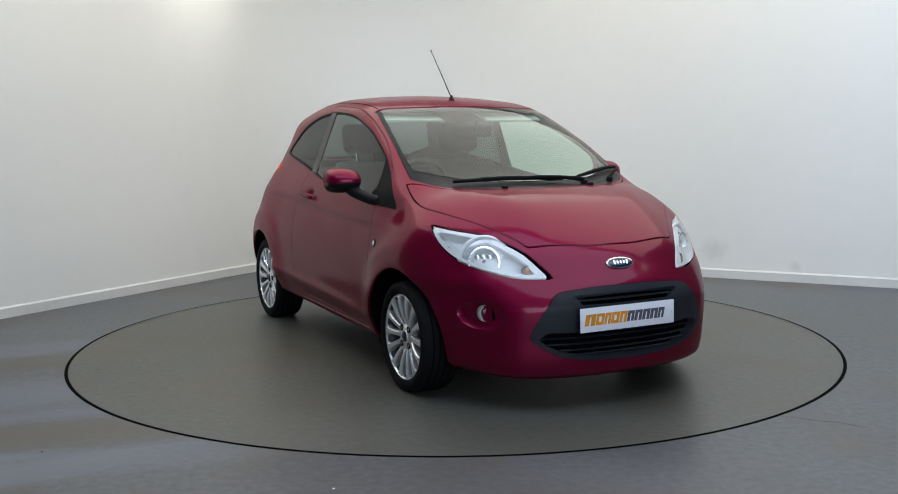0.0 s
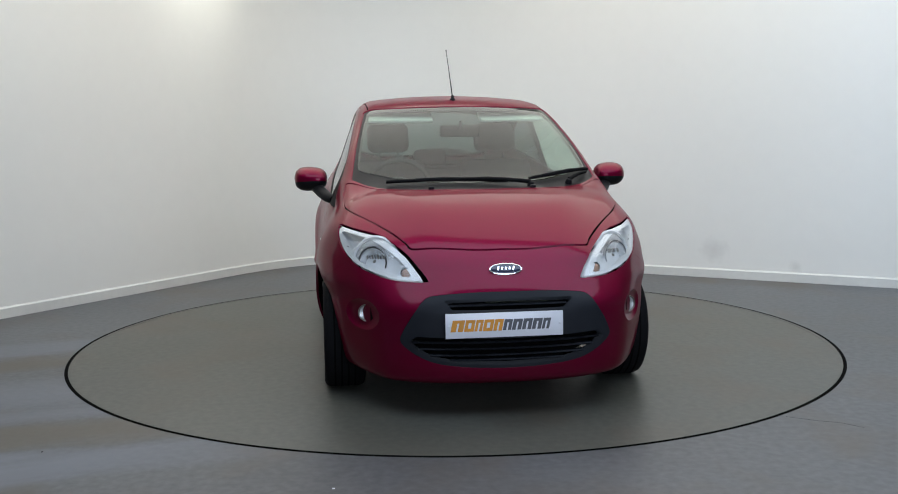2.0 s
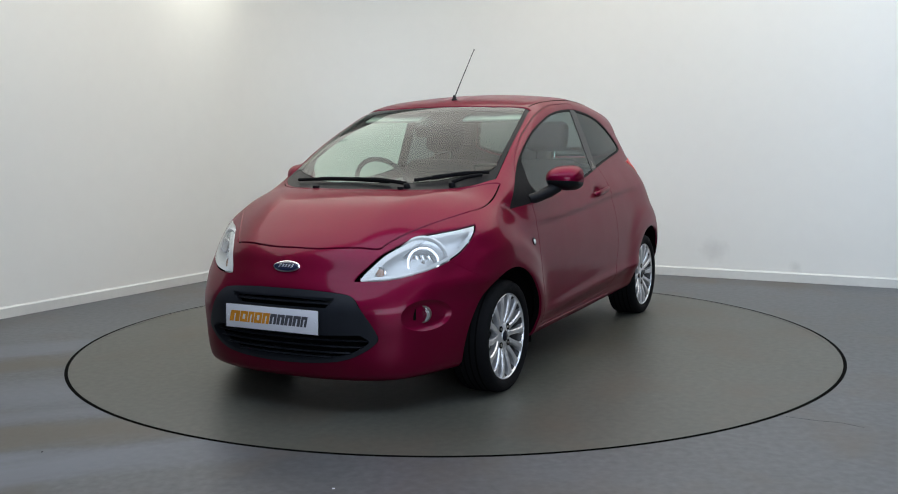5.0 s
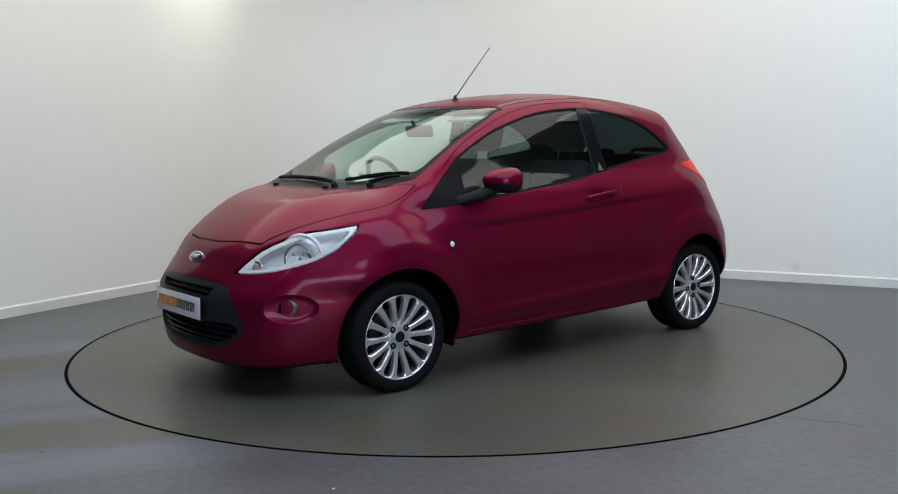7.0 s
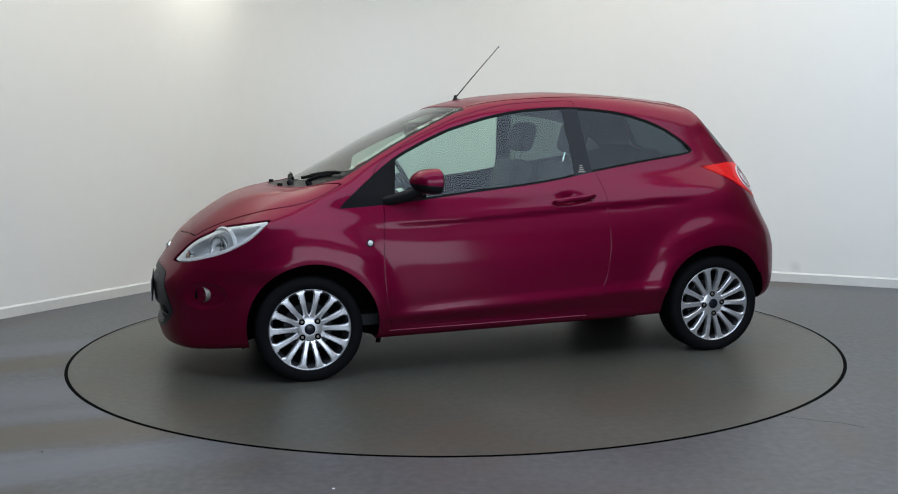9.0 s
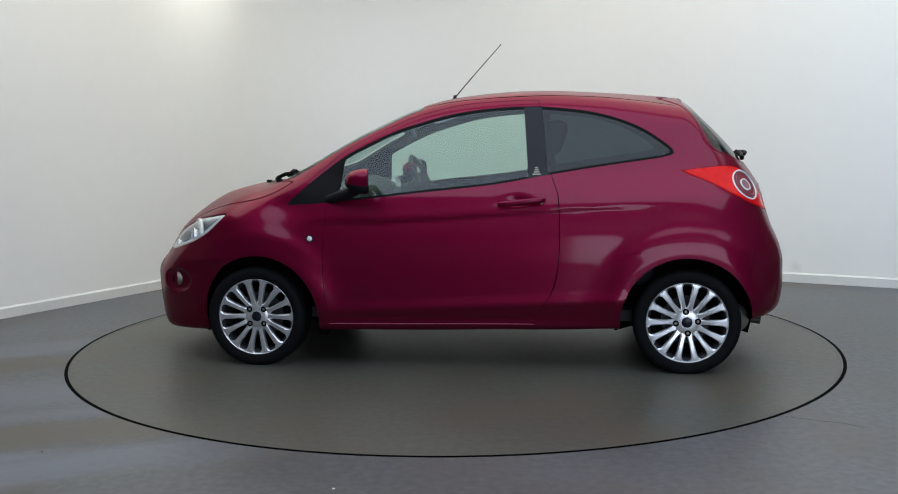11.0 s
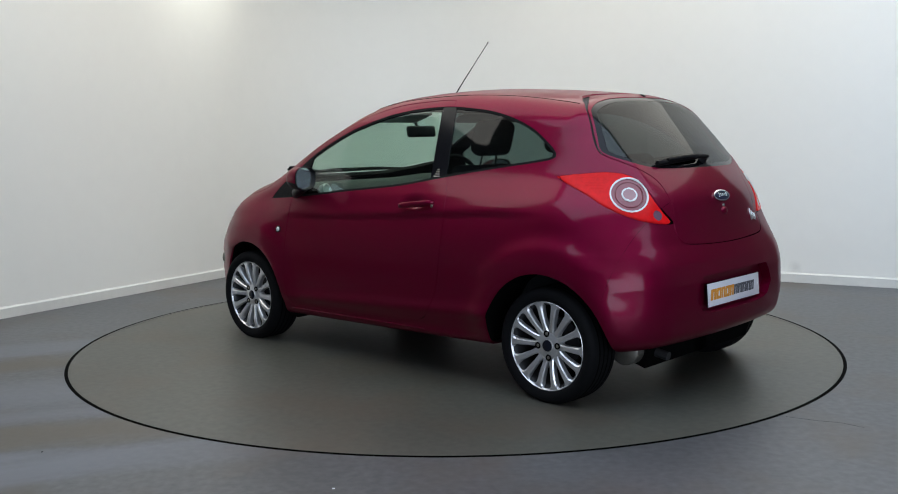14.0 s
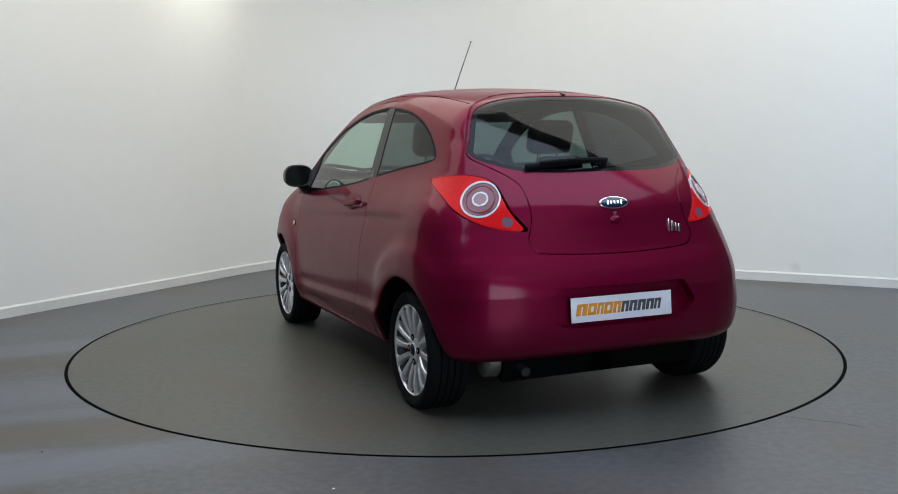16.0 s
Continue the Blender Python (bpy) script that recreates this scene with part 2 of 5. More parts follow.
def lathe(profile, seg=64, closed=False):
    """Turn (radius, height) pairs about the z axis."""
    bm = bmesh.new()
    rings = [[bm.verts.new((r * math.cos(2 * math.pi * k / seg), r * math.sin(2 * math.pi * k / seg), h)) for k in range(seg)] for r, h in profile]
    pairs = list(zip(rings, rings[1:])) + ([(rings[-1], rings[0])] if closed else [])
    for a, b in pairs:
        for k in range(seg):
            bm.faces.new((a[k], a[(k + 1) % seg], b[(k + 1) % seg], b[k]))
    if not closed:
        for ring, (r, h) in ((rings[0], profile[0]), (rings[-1], profile[-1])):
            if r < 0.004:
                bm.faces.new(ring if ring is rings[-1] else ring[::-1])
    bmesh.ops.recalc_face_normals(bm, faces=bm.faces[:])
    return bm


def tube(points, radius, seg=8, ends=None):
    """A round bar along points; ends: radius at the far end."""
    bm = bmesh.new()
    pts = [Vector(p) for p in points]
    rings = []
    for i, p in enumerate(pts):
        d = (pts[min(i + 1, len(pts) - 1)] - pts[max(i - 1, 0)]).normalized()
        u = d.cross(Vector((0, 0, 1)) if abs(d.z) < 0.9 else Vector((1, 0, 0))).normalized()
        w = d.cross(u)
        r = radius if ends is None else radius + (ends - radius) * i / (len(pts) - 1)
        rings.append([bm.verts.new(p + r * (math.cos(a) * u + math.sin(a) * w)) for a in (2 * math.pi * k / seg for k in range(seg))])
    for a, b in zip(rings, rings[1:]):
        for k in range(seg):
            bm.faces.new((a[k], a[(k + 1) % seg], b[(k + 1) % seg], b[k]))
    bm.faces.new(rings[0][::-1])
    bm.faces.new(rings[-1])
    bmesh.ops.recalc_face_normals(bm, faces=bm.faces[:])
    return bm


def moved(bm, m):
    bmesh.ops.transform(bm, matrix=m, verts=bm.verts[:])
    return bm


def join(*bms):
    out = bmesh.new()
    for b in bms:
        me = bpy.data.meshes.new("piece")
        b.to_mesh(me)
        b.free()
        out.from_mesh(me)
        bpy.data.meshes.remove(me)
    return out


# ---- the studio ----
TABLE_R = 2.231
CORNER = Vector((-1.180, 4.205, 0))
LEFT_WAY, RIGHT_WAY = Vector((-0.5065, -0.8622, 0)).normalized(), Vector((0.8810, -0.4731, 0)).normalized()


def wall_line(off=0.0, reach=1.60):
    """The foot of the two studio walls with the rounded corner between them, shifted off towards the room."""
    pts = [CORNER + LEFT_WAY * 4.64, CORNER + LEFT_WAY * 4.0, CORNER + LEFT_WAY * 3.0]
    a, b = CORNER + LEFT_WAY * reach, CORNER + RIGHT_WAY * reach
    for k in range(25):
        t = k / 24
        pts.append(a * (1 - t) ** 2 + CORNER * 2 * t * (1 - t) + b * t * t)
    pts += [CORNER + RIGHT_WAY * 3.0, CORNER + RIGHT_WAY * 4.2, CORNER + RIGHT_WAY * 6.00]
    out = []
    for i, p in enumerate(pts):
        d = (pts[min(i + 1, len(pts) - 1)] - pts[max(i - 1, 0)]).normalized()
        out.append(p + Vector((d.y, -d.x, 0)) * off)
    return out


def band(outer, inner, z0, z1, chamfer=0.0):
    """A wall-like strip between two lines on plan."""
    bm = bmesh.new()
    rings = []
    for o, i in zip(outer, inner):
        rows = [(o, z0), (i, z0), (i, z1 - chamfer), (i + (o - i) * (0.7 if chamfer else 0), z1), (o, z1)]
        rings.append([bm.verts.new((p.x, p.y, z)) for p, z in rows])
    for a, b in zip(rings, rings[1:]):
        for k in range(5):
            bm.faces.new((a[k], a[(k + 1) % 5], b[(k + 1) % 5], b[k]))
    bm.faces.new(rings[0])
    bm.faces.new(rings[-1][::-1])
    bmesh.ops.remove_doubles(bm, verts=bm.verts[:], dist=1e-5)
    bmesh.ops.recalc_face_normals(bm, faces=bm.faces[:])
    return bm


def build_room():
    wall = part("wall_studio", band(wall_line(-0.15), wall_line(), 0.0, CEILING), WALL)
    tagged(wall, "white painted studio wall with a rounded corner", "wall", kind="structure")
    board = part("baseboard", band(wall_line(0.0), wall_line(0.016), 0.0, 0.080, 0.012), BASE)
    tagged(board, "white painted skirting board along the wall", "baseboard", kind="structure")
    for name, bm in (("wall_behind", join(block(-9.0, FILL_OPENING[0], -8.4, -8.2, 0, CEILING), block(FILL_OPENING[1], 9.5, -8.4, -8.2, 0, CEILING), block(FILL_OPENING[0], FILL_OPENING[1], -8.4, -8.2, FILL_OPENING[2], CEILING))), ("wall_left", block(-9.2, -9.0, -8.4, 7, 0, CEILING)), ("wall_right", block(9.5, 9.7, -8.4, 7, 0, CEILING))):
        tagged(part(name, bm, REARWALL, smooth=0), "plain grey painted wall", "wall", kind="structure")
    ceiling = part("ceiling", block(-9.2, 9.7, -8.4, 7, CEILING, CEILING + 0.15), CEIL, smooth=0)
    tagged(ceiling, "plain white ceiling", "ceiling", kind="structure")
    # the floor, with a round pit for the turntable
    bm = bmesh.new()
    seg = 192
    ring = [bm.verts.new(((TABLE_R + 0.006) * math.cos(2 * math.pi * k / seg), (TABLE_R + 0.006) * math.sin(2 * math.pi * k / seg), 0)) for k in range(seg)]
    deep = [bm.verts.new((v.co.x, v.co.y, -0.12)) for v in ring]
    edge = []
    for k in range(seg):
        c, s = math.cos(2 * math.pi * k / seg), math.sin(2 * math.pi * k / seg)
        r = 9.6 / max(abs(c), abs(s))
        edge.append(bm.verts.new((r * c, r * s, 0)))
    for k in range(seg):
        j = (k + 1) % seg
        bm.faces.new((ring[k], edge[k], edge[j], ring[j]))
        bm.faces.new((ring[j], deep[j], deep[k], ring[k]))
    bm.faces.new(deep)
    floor = tagged(part("floor", bm, FLOOR, smooth=0), "grey painted concrete studio floor with pale and brown streaks", "floor", kind="structure")
    part("paint_chip", moved(lathe([(0.0001, 0.0015), (0.004, 0.001), (0.006, 0.0)], 7), Matrix.Translation((-0.437, -2.56, 0))), PLATE, floor, "tiny white paint chip")
    part("paint_chip", moved(lathe([(0.0001, 0.0015), (0.003, 0.001), (0.005, 0.0)], 7), Matrix.Translation((-1.66, -2.12, 0))), DARK, floor, "tiny dark fleck")
    for pts in ([(1.45, -1.74), (1.55, -1.8), (1.65, -1.84), (1.72, -1.91)], [(-1.95, -2.45), (-1.80, -2.50), (-1.72, -2.56)]):
        part("floor_crack", moved(tube([(x, y, 0) for x, y in pts], 0.0012, 5), Matrix.Diagonal((1, 1, 0.4, 1))), DARK, floor, "hairline crack in the paint")
    lip = lathe([(TABLE_R - 0.009, -0.03), (TABLE_R + 0.005, -0.03), (TABLE_R + 0.009, 0.0006), (TABLE_R, 0.0022), (TABLE_R - 0.009, 0.0012)], 192, True)
    tagged(part("trim", lip, DARK), "black rubber strip in the gap round the turntable", "trim", kind="structure")


def build_turntable():
    table = new("turntable")
    tagged(table, "round grey-brown painted car turntable flush with the floor", "turntable")
    top = lathe([(0.0001, 0.0), (0.6, 0.0), (1.2, 0.0), (1.8, 0.0), (TABLE_R - 0.010, 0.0), (TABLE_R - 0.006, -0.004), (TABLE_R - 0.006, -0.08)], 192)
    part("deck", top, TABLE, table)
    part("edge_ring", lathe([(TABLE_R - 0.030, -0.002), (TABLE_R - 0.030, 0.0012), (TABLE_R - 0.010, 0.0012), (TABLE_R - 0.010, -0.002)], 192, True), TABLE, table, "flat painted steel edge of the deck")
    return table


def build_ceiling_light(px, py):
    light = new("ceiling_light")
    tagged(light, "wide white glowing ceiling light panel", "ceiling light", "ceiling lights")
    light.matrix_world = pose(px, py, CEILING)
    frame_ = join(block(-1.28, 1.28, 0.96, 0.99, -0.06, 0, 0.004), block(-1.28, 1.28, -0.99, -0.96, -0.06, 0, 0.004),
                  block(-1.28, -1.25, -0.96, 0.96, -0.06, 0, 0.004), block(1.25, 1.28, -0.96, 0.96, -0.06, 0, 0.004))
    part("frame", frame_, CEIL, light)
    part("diffuser", block(-1.299, 1.299, -0.999, 0.999, -0.075, -0.060), GLOW, light)


def build_spotlight(eye, target):
    light = new("wall_spotlight")
    tagged(light, "small white unseen ceiling spotlight aimed at the wall", "spotlight", "wall spotlights")
    SPOT = Vector(eye)
    m = look(SPOT, target)
    part("spot_can", moved(lathe([(0.050, 0.02), (0.052, 0.10), (0.030, 0.13), (0.0001, 0.13)], 28), m), CEIL, light)
    part("spot_stem", tube([SPOT + Vector((0.06, -0.02, 0.06)), (SPOT.x + 0.06, SPOT.y - 0.02, CEILING)], 0.008, 8), CEIL, light)


def build_strip_light():
    light = new("strip_light")
    tagged(light, "long flat strip light under the ceiling", "strip light")
    part("strip_body", block(-2.4, 4.2, -3.75, -1.45, CEILING - 0.05, CEILING, 0.006), CEIL, light)


build_room()
build_strip_light()
build_spotlight(SPOT, (-2.25, 2.60, 2.62))
# unseen cans for the two added cool fill spots
build_spotlight((5.0, -2.2, CEILING - 0.16), (3.55, 1.75, 1.7))
build_spotlight((-4.7, -2.6, CEILING - 0.16), (-3.15, 0.85, 1.7))
turntable = build_turntable()
for px, py in PANELS:
    build_ceiling_light(px, py)
# ---- the car's surface: x forward, y to its left, z up, metres ----
def curve(ks, vs):
    """A smooth curve through knots: cubic Hermite with limited slopes."""
    ks, vs = np.array(ks, float), np.array(vs, float)
    d = np.diff(vs) / np.diff(ks)
    m = np.concatenate([[d[0]], (d[1:] + d[:-1]) / 2, [d[-1]]])
    flat = np.concatenate([[False], d[1:] * d[:-1] <= 0, [False]])
    m[flat] = 0

    def value(x):
        x = np.asarray(x, float)
        i = np.clip(np.searchsorted(ks, x) - 1, 0, len(ks) - 2)
        h = ks[i + 1] - ks[i]
        t = (x - ks[i]) / h
        u = np.clip(t, 0, 1)
        y = (vs[i] * (1 + 2 * u) * (1 - u) ** 2 + m[i] * h * u * (1 - u) ** 2
             + vs[i + 1] * u * u * (3 - 2 * u) + m[i + 1] * h * u * u * (u - 1))
        return y + np.where(t < 0, m[i] * h * t, 0) + np.where(t > 1, m[i + 1] * h * (t - 1), 0)
    return value


def smax(a, b, k):
    h = np.maximum(k - np.abs(a - b), 0) / k
    return np.maximum(a, b) + h * h * k / 4


def bell(x, c, w):
    return np.exp(-((x - c) / w) ** 2)


def step(x, a, b):
    t = np.clip((x - a) / (b - a), 0, 1)
    return t * t * (3 - 2 * t)


TOP = curve((-1.45, -1.14, -0.9, -0.60, -0.36, -0.12, 0.15, 0.32, 0.42, 0.65, 0.88, 1.05, 1.13, 1.25, 1.38, 1.50, 1.64, 1.78, 1.90),
            (1.395, 1.437, 1.461, 1.482, 1.491, 1.481, 1.449, 1.403, 1.362, 1.255, 1.128, 1.034, 1.003, 0.980, 0.953, 0.913, 0.838, 0.740, 0.612))
CROWN = curve((-1.5, -1.14, -0.7, 0.0, 0.35, 0.8, 1.1, 1.3, 1.6, 1.9), (0.30, 0.27, 0.16, 0.12, 0.12, 0.12, 0.095, 0.075, 0.11, 0.25))
FRONT = curve((0.10, 0.14, 0.20, 0.34, 0.46, 0.566, 0.646, 0.72, 0.80, 0.90), (1.80, 1.865, 1.895, 1.911, 1.918, 1.888, 1.840, 1.795, 1.72, 1.60))
REAR = curve((0.16, 0.22, 0.30, 0.40, 0.55, 0.64, 0.70, 0.74, 0.82, 0.94, 1.05, 1.20, 1.435, 1.55),
             (-1.52, -1.61, -1.68, -1.708, -1.710, -1.693, -1.670, -1.654, -1.632, -1.600, -1.532, -1.406, -1.170, -1.07))
WIDTH = curve((0.10, 0.20, 0.30, 0.45, 0.60, 0.70, 0.82, 0.92, 0.98, 1.04, 1.20, 1.385, 1.50),
              (0.755, 0.785, 0.808, 0.822, 0.820, 0.810, 0.785, 0.752, 0.722, 0.692, 0.634, 0.566, 0.52))
PLAN = curve((-1.75, -1.45, -1.1, -0.6, 0.0, 0.6, 1.0, 1.3, 1.6, 1.95), (-0.075, -0.03, 0.0, 0.0, -0.004, -0.008, -0.012, -0.03, -0.075, -0.16))
UPPER = curve((-1.6, -1.3, -1.0, -0.5, 0.0, 0.4, 0.8, 1.1, 1.4), (-0.11, -0.06, -0.025, 0.0, 0.004, 0.003, -0.010, -0.030, -0.05))
BOTTOM = curve((-1.75, -1.5, -0.8, 0.0, 0.8, 1.5, 1.95), (0.30, 0.265, 0.225, 0.205, 0.19, 0.165, 0.135))
AXLES, WHEEL_Z = (1.15, -1.15), 0.268
ARCHES, ARCH = ((1.13, 0.270), (-1.145, 0.272)), 0.336


def solid(x, y, z):
    """Below zero inside the body, about the distance to its skin."""
    y = np.abs(y)
    e = 1e-3
    top = (z - 0.022 * bell(x, 1.34, 0.18) * step(y, 0.45, 0.70) - TOP(x) + CROWN(x) * y * y) / np.sqrt(1 + ((TOP(x + e) - TOP(x - e)) / (2 * e)) ** 2 + (2 * CROWN(x) * y) ** 2)
    up = step(z, 0.82, 1.08)
    w = WIDTH(z) + PLAN(x) * (1 - up) + UPPER(x) * up
    for a in AXLES:
        r = np.hypot(x - a, z - WHEEL_Z)
        w = w + 0.025 * bell(r, 0.365, 0.09) * step(z, 0.15, 0.40) + 0.009 * bell(r, 0.455, 0.045) * step(z, 0.50, 0.66)
    w = w + 0.018 * bell(x, -1.22, 0.28) * bell(z, 1.0, 0.13)
    w = w + 0.034 * bell(x, 1.36, 0.20) * bell(z, 0.80, 0.08) - 0.022 * bell(x, 0.98, 0.14) * bell(z, 0.87, 0.08)
    crease = 0.80 + 0.085 * step(-x, -0.75, 1.2)
    along = step(x, -1.15, -0.75) * (1 - step(x, 0.45, 0.95))
    under = np.maximum(crease - z, 0)
    w = w - 0.013 * along * step(under, 0.0, 0.035) * np.exp(-under / 0.085) + 0.003 * along * bell(z, crease + 0.01, 0.03)
    w = w - 0.016 * bell(x, -0.275, 0.060) * bell(z, 0.893, 0.026)
    w = w + 0.013 * along * bell(z, 0.345 - 0.05 * x, 0.036) - 0.008 * along * bell(z, 0.27, 0.035)
    side = y - w
    low = 1 - step(z, 0.48, 0.60)
    sweep = (0.50 - 0.28 * low) * y * y + 0.80 * low * y ** 4
    front = (x - FRONT(z) + sweep) / np.sqrt(1 + ((FRONT(z + e) - FRONT(z - e)) / (2 * e)) ** 2 + y * y)
    hang = 0.16 + 0.16 * step(z, 0.65, 1.0) * (1 - 0.4 * step(z, 1.1, 1.4))
    rear = (REAR(z) + hang * y * y - x) / np.sqrt(1 + ((REAR(z + e) - REAR(z - e)) / (2 * e)) ** 2 + (2 * hang * y) ** 2)
    f = smax(top, side, 0.085)
    f = smax(f, front, 0.06 + 0.20 * step(y, 0.3, 0.7))
    f = smax(f, rear, 0.035 + 0.13 * step(-z, -1.2, -0.8) + 0.10 * step(y, 0.25, 0.6) * (1 - step(z, 1.2, 1.4)))
    return smax(f, BOTTOM(x) - z, 0.05)


def slope(v):
    """The unit normal of the body's skin at points v."""
    e, g = 2e-3, []
    for k in range(3):
        d = np.zeros(3)
        d[k] = e
        g.append(solid(*(v + d).T) - solid(*(v - d).T))
    g = np.stack(g, -1)
    return g / np.maximum(np.linalg.norm(g, axis=1), 1e-9)[:, None]


def skin():
    """The whole outer skin as vertices and triangles: rays from a line along the car's middle."""
    rows, round_ = [], 320
    a0, a1, zc = -0.95, 1.15, 0.62
    for s in np.linspace(0.02, 1, 62):
        rows.append((a1, math.pi / 2 * (1 - s)))
    for s in np.linspace(0, 1, 170)[1:]:
        rows.append((a1 + (a0 - a1) * s, 0.0))
    for s in np.linspace(0, 0.98, 62)[1:]:
        rows.append((a0, -math.pi / 2 * s))
    rows = np.array(rows)
    phi = np.arange(round_) * 2 * math.pi / round_
    A, P = rows[:, 1][:, None], phi[None]
    d = np.stack([np.sin(A) + 0 * P, np.cos(A) * np.sin(P), np.cos(A) * np.cos(P)], -1).reshape(-1, 3)
    o = np.repeat(np.stack([rows[:, 0], 0 * rows[:, 0], 0 * rows[:, 0] + zc], -1), round_, 0)
    lo, hi = np.zeros(len(d)), np.full(len(d), 1.6)
    for _ in range(26):
        m = (lo + hi) / 2
        out = solid(*(o + d * m[:, None]).T) > 0
        hi, lo = np.where(out, m, hi), np.where(out, lo, m)
    v = o + d * hi[:, None]
    n = len(rows)
    i, j = np.meshgrid(np.arange(n - 1), np.arange(round_), indexing="ij")
    p, q = (i * round_ + j).ravel(), (i * round_ + (j + 1) % round_).ravel()
    r, s = p + round_, q + round_
    tris = np.concatenate([np.stack([p, q, r], -1), np.stack([q, s, r], -1)])
    # close the two ends
    ends = []
    for row, sx, base in ((0, 1, a1), (n - 1, -1, a0)):
        lo, hi = 0.0, 1.6
        for _ in range(26):
            m = (lo + hi) / 2
            lo, hi = (m, hi) if solid(np.array([base + sx * m]), np.array([0.0]), np.array([zc]))[0] < 0 else (lo, m)
        ends.append((base + sx * lo, 0.0, zc))
        k = np.arange(round_) + row * round_
        hub = np.full(round_, len(v) + len(ends) - 1)
        nxt = np.roll(k, -1)
        tris = np.concatenate([tris, np.stack([hub, nxt, k] if sx > 0 else [hub, k, nxt], -1)])
    return np.concatenate([v, np.array(ends)]), tris


# ---- cutting the skin into panels ----
def loop2(points, mirror=False, n=6):
    """A closed smooth outline through points; a point given twice is a sharp corner. mirror: the first number runs from 0 outwards, the rest is its mirror image."""
    p = [np.array(q, float) for q in points]
    if mirror:
        p = p + [q * np.array((-1, 1)) for q in p[::-1] if q[0] > 1e-6]
    out = []
    for i in range(len(p)):
        a, b, c, d = p[i - 1], p[i], p[(i + 1) % len(p)], p[(i + 2) % len(p)]
        if np.allclose(b, c):
            continue
        for k in range(n):
            t = k / n
            out.append(0.5 * (2 * b + (c - a) * t + (2 * a - 5 * b + 4 * c - d) * t * t + (3 * b - a - 3 * c + d) * t ** 3))
    return np.array(out)


def inside(uv, poly):
    """Signed distance to an outline, below zero inside."""
    g = np.full(len(uv), 1.0)
    near = np.where(np.all((uv > poly.min(0) - 0.06) & (uv < poly.max(0) + 0.06), axis=1))[0]
    a, b = poly, np.roll(poly, -1, 0)
    for chunk in np.array_split(near, max(1, len(near) // 4000)):
        p = uv[chunk][:, None]
        ab = (b - a)[None]
        t = np.clip(((p - a) * ab).sum(-1) / np.maximum((ab ** 2).sum(-1), 1e-12), 0, 1)
        d = np.sqrt((((p - a) - t[..., None] * ab) ** 2).sum(-1)).min(1)
        cross = (a[None, :, 1] > p[..., 1]) != (b[None, :, 1] > p[..., 1])
        with np.errstate(divide="ignore", invalid="ignore"):
            xs = a[None, :, 0] + (p[..., 1] - a[None, :, 1]) * (b - a)[None, :, 0] / (b - a)[None, :, 1]
        odd = (cross & (p[..., 0] < xs)).sum(1) % 2 == 1
        g[chunk] = np.where(odd, -d, d)
    return g


def split(piece, field):
    """Cut a piece (vertices, triangles) where field(vertices) is zero: the part below zero and the rest."""
    v, t = piece
    if len(t) == 0:
        return piece, piece
    g = field(v)
    g = np.where(np.abs(g) < 4e-4, 0.0, g)
    neg = (g < 0)[t]
    pos = (g > 0)[t]
    cut = neg.any(1) & pos.any(1)
    ins, outs = [t[~cut & ~pos.any(1)]], [t[~cut & pos.any(1)]]
    ct = t[cut]
    if len(ct):
        e = np.sort(np.concatenate([ct[:, [0, 1]], ct[:, [1, 2]], ct[:, [2, 0]]]), 1)
        key = np.unique(e, axis=0)
        key = key[(g[key[:, 0]] * g[key[:, 1]]) < 0]
        w = (g[key[:, 0]] / (g[key[:, 0]] - g[key[:, 1]]))[:, None]
        nv = v[key[:, 0]] * (1 - w) + v[key[:, 1]] * w
        idx = {(int(a), int(b)): len(v) + i for i, (a, b) in enumerate(key)}
        lo, hi = [], []
        for tri in ct.tolist():
            low, high = [], []
            for k in range(3):
                a, b = tri[k], tri[(k + 1) % 3]
                if g[a] <= 0:
                    low.append(a)
                if g[a] >= 0:
                    high.append(a)
                c = idx.get((min(a, b), max(a, b)))
                if c is not None and g[a] * g[b] < 0:
                    low.append(c)
                    high.append(c)
            for poly, dst in ((low, lo), (high, hi)):
                for k in range(1, len(poly) - 1):
                    dst.append((poly[0], poly[k], poly[k + 1]))
        v = np.concatenate([v, nv])
        ins.append(np.array(lo, int).reshape(-1, 3))
        outs.append(np.array(hi, int).reshape(-1, 3))
    return (v, np.concatenate(ins)), (v, np.concatenate(outs))


def tidy(piece):
    v, t = piece
    used, inv = np.unique(t, return_inverse=True)
    return v[used], inv.reshape(-1, 3)


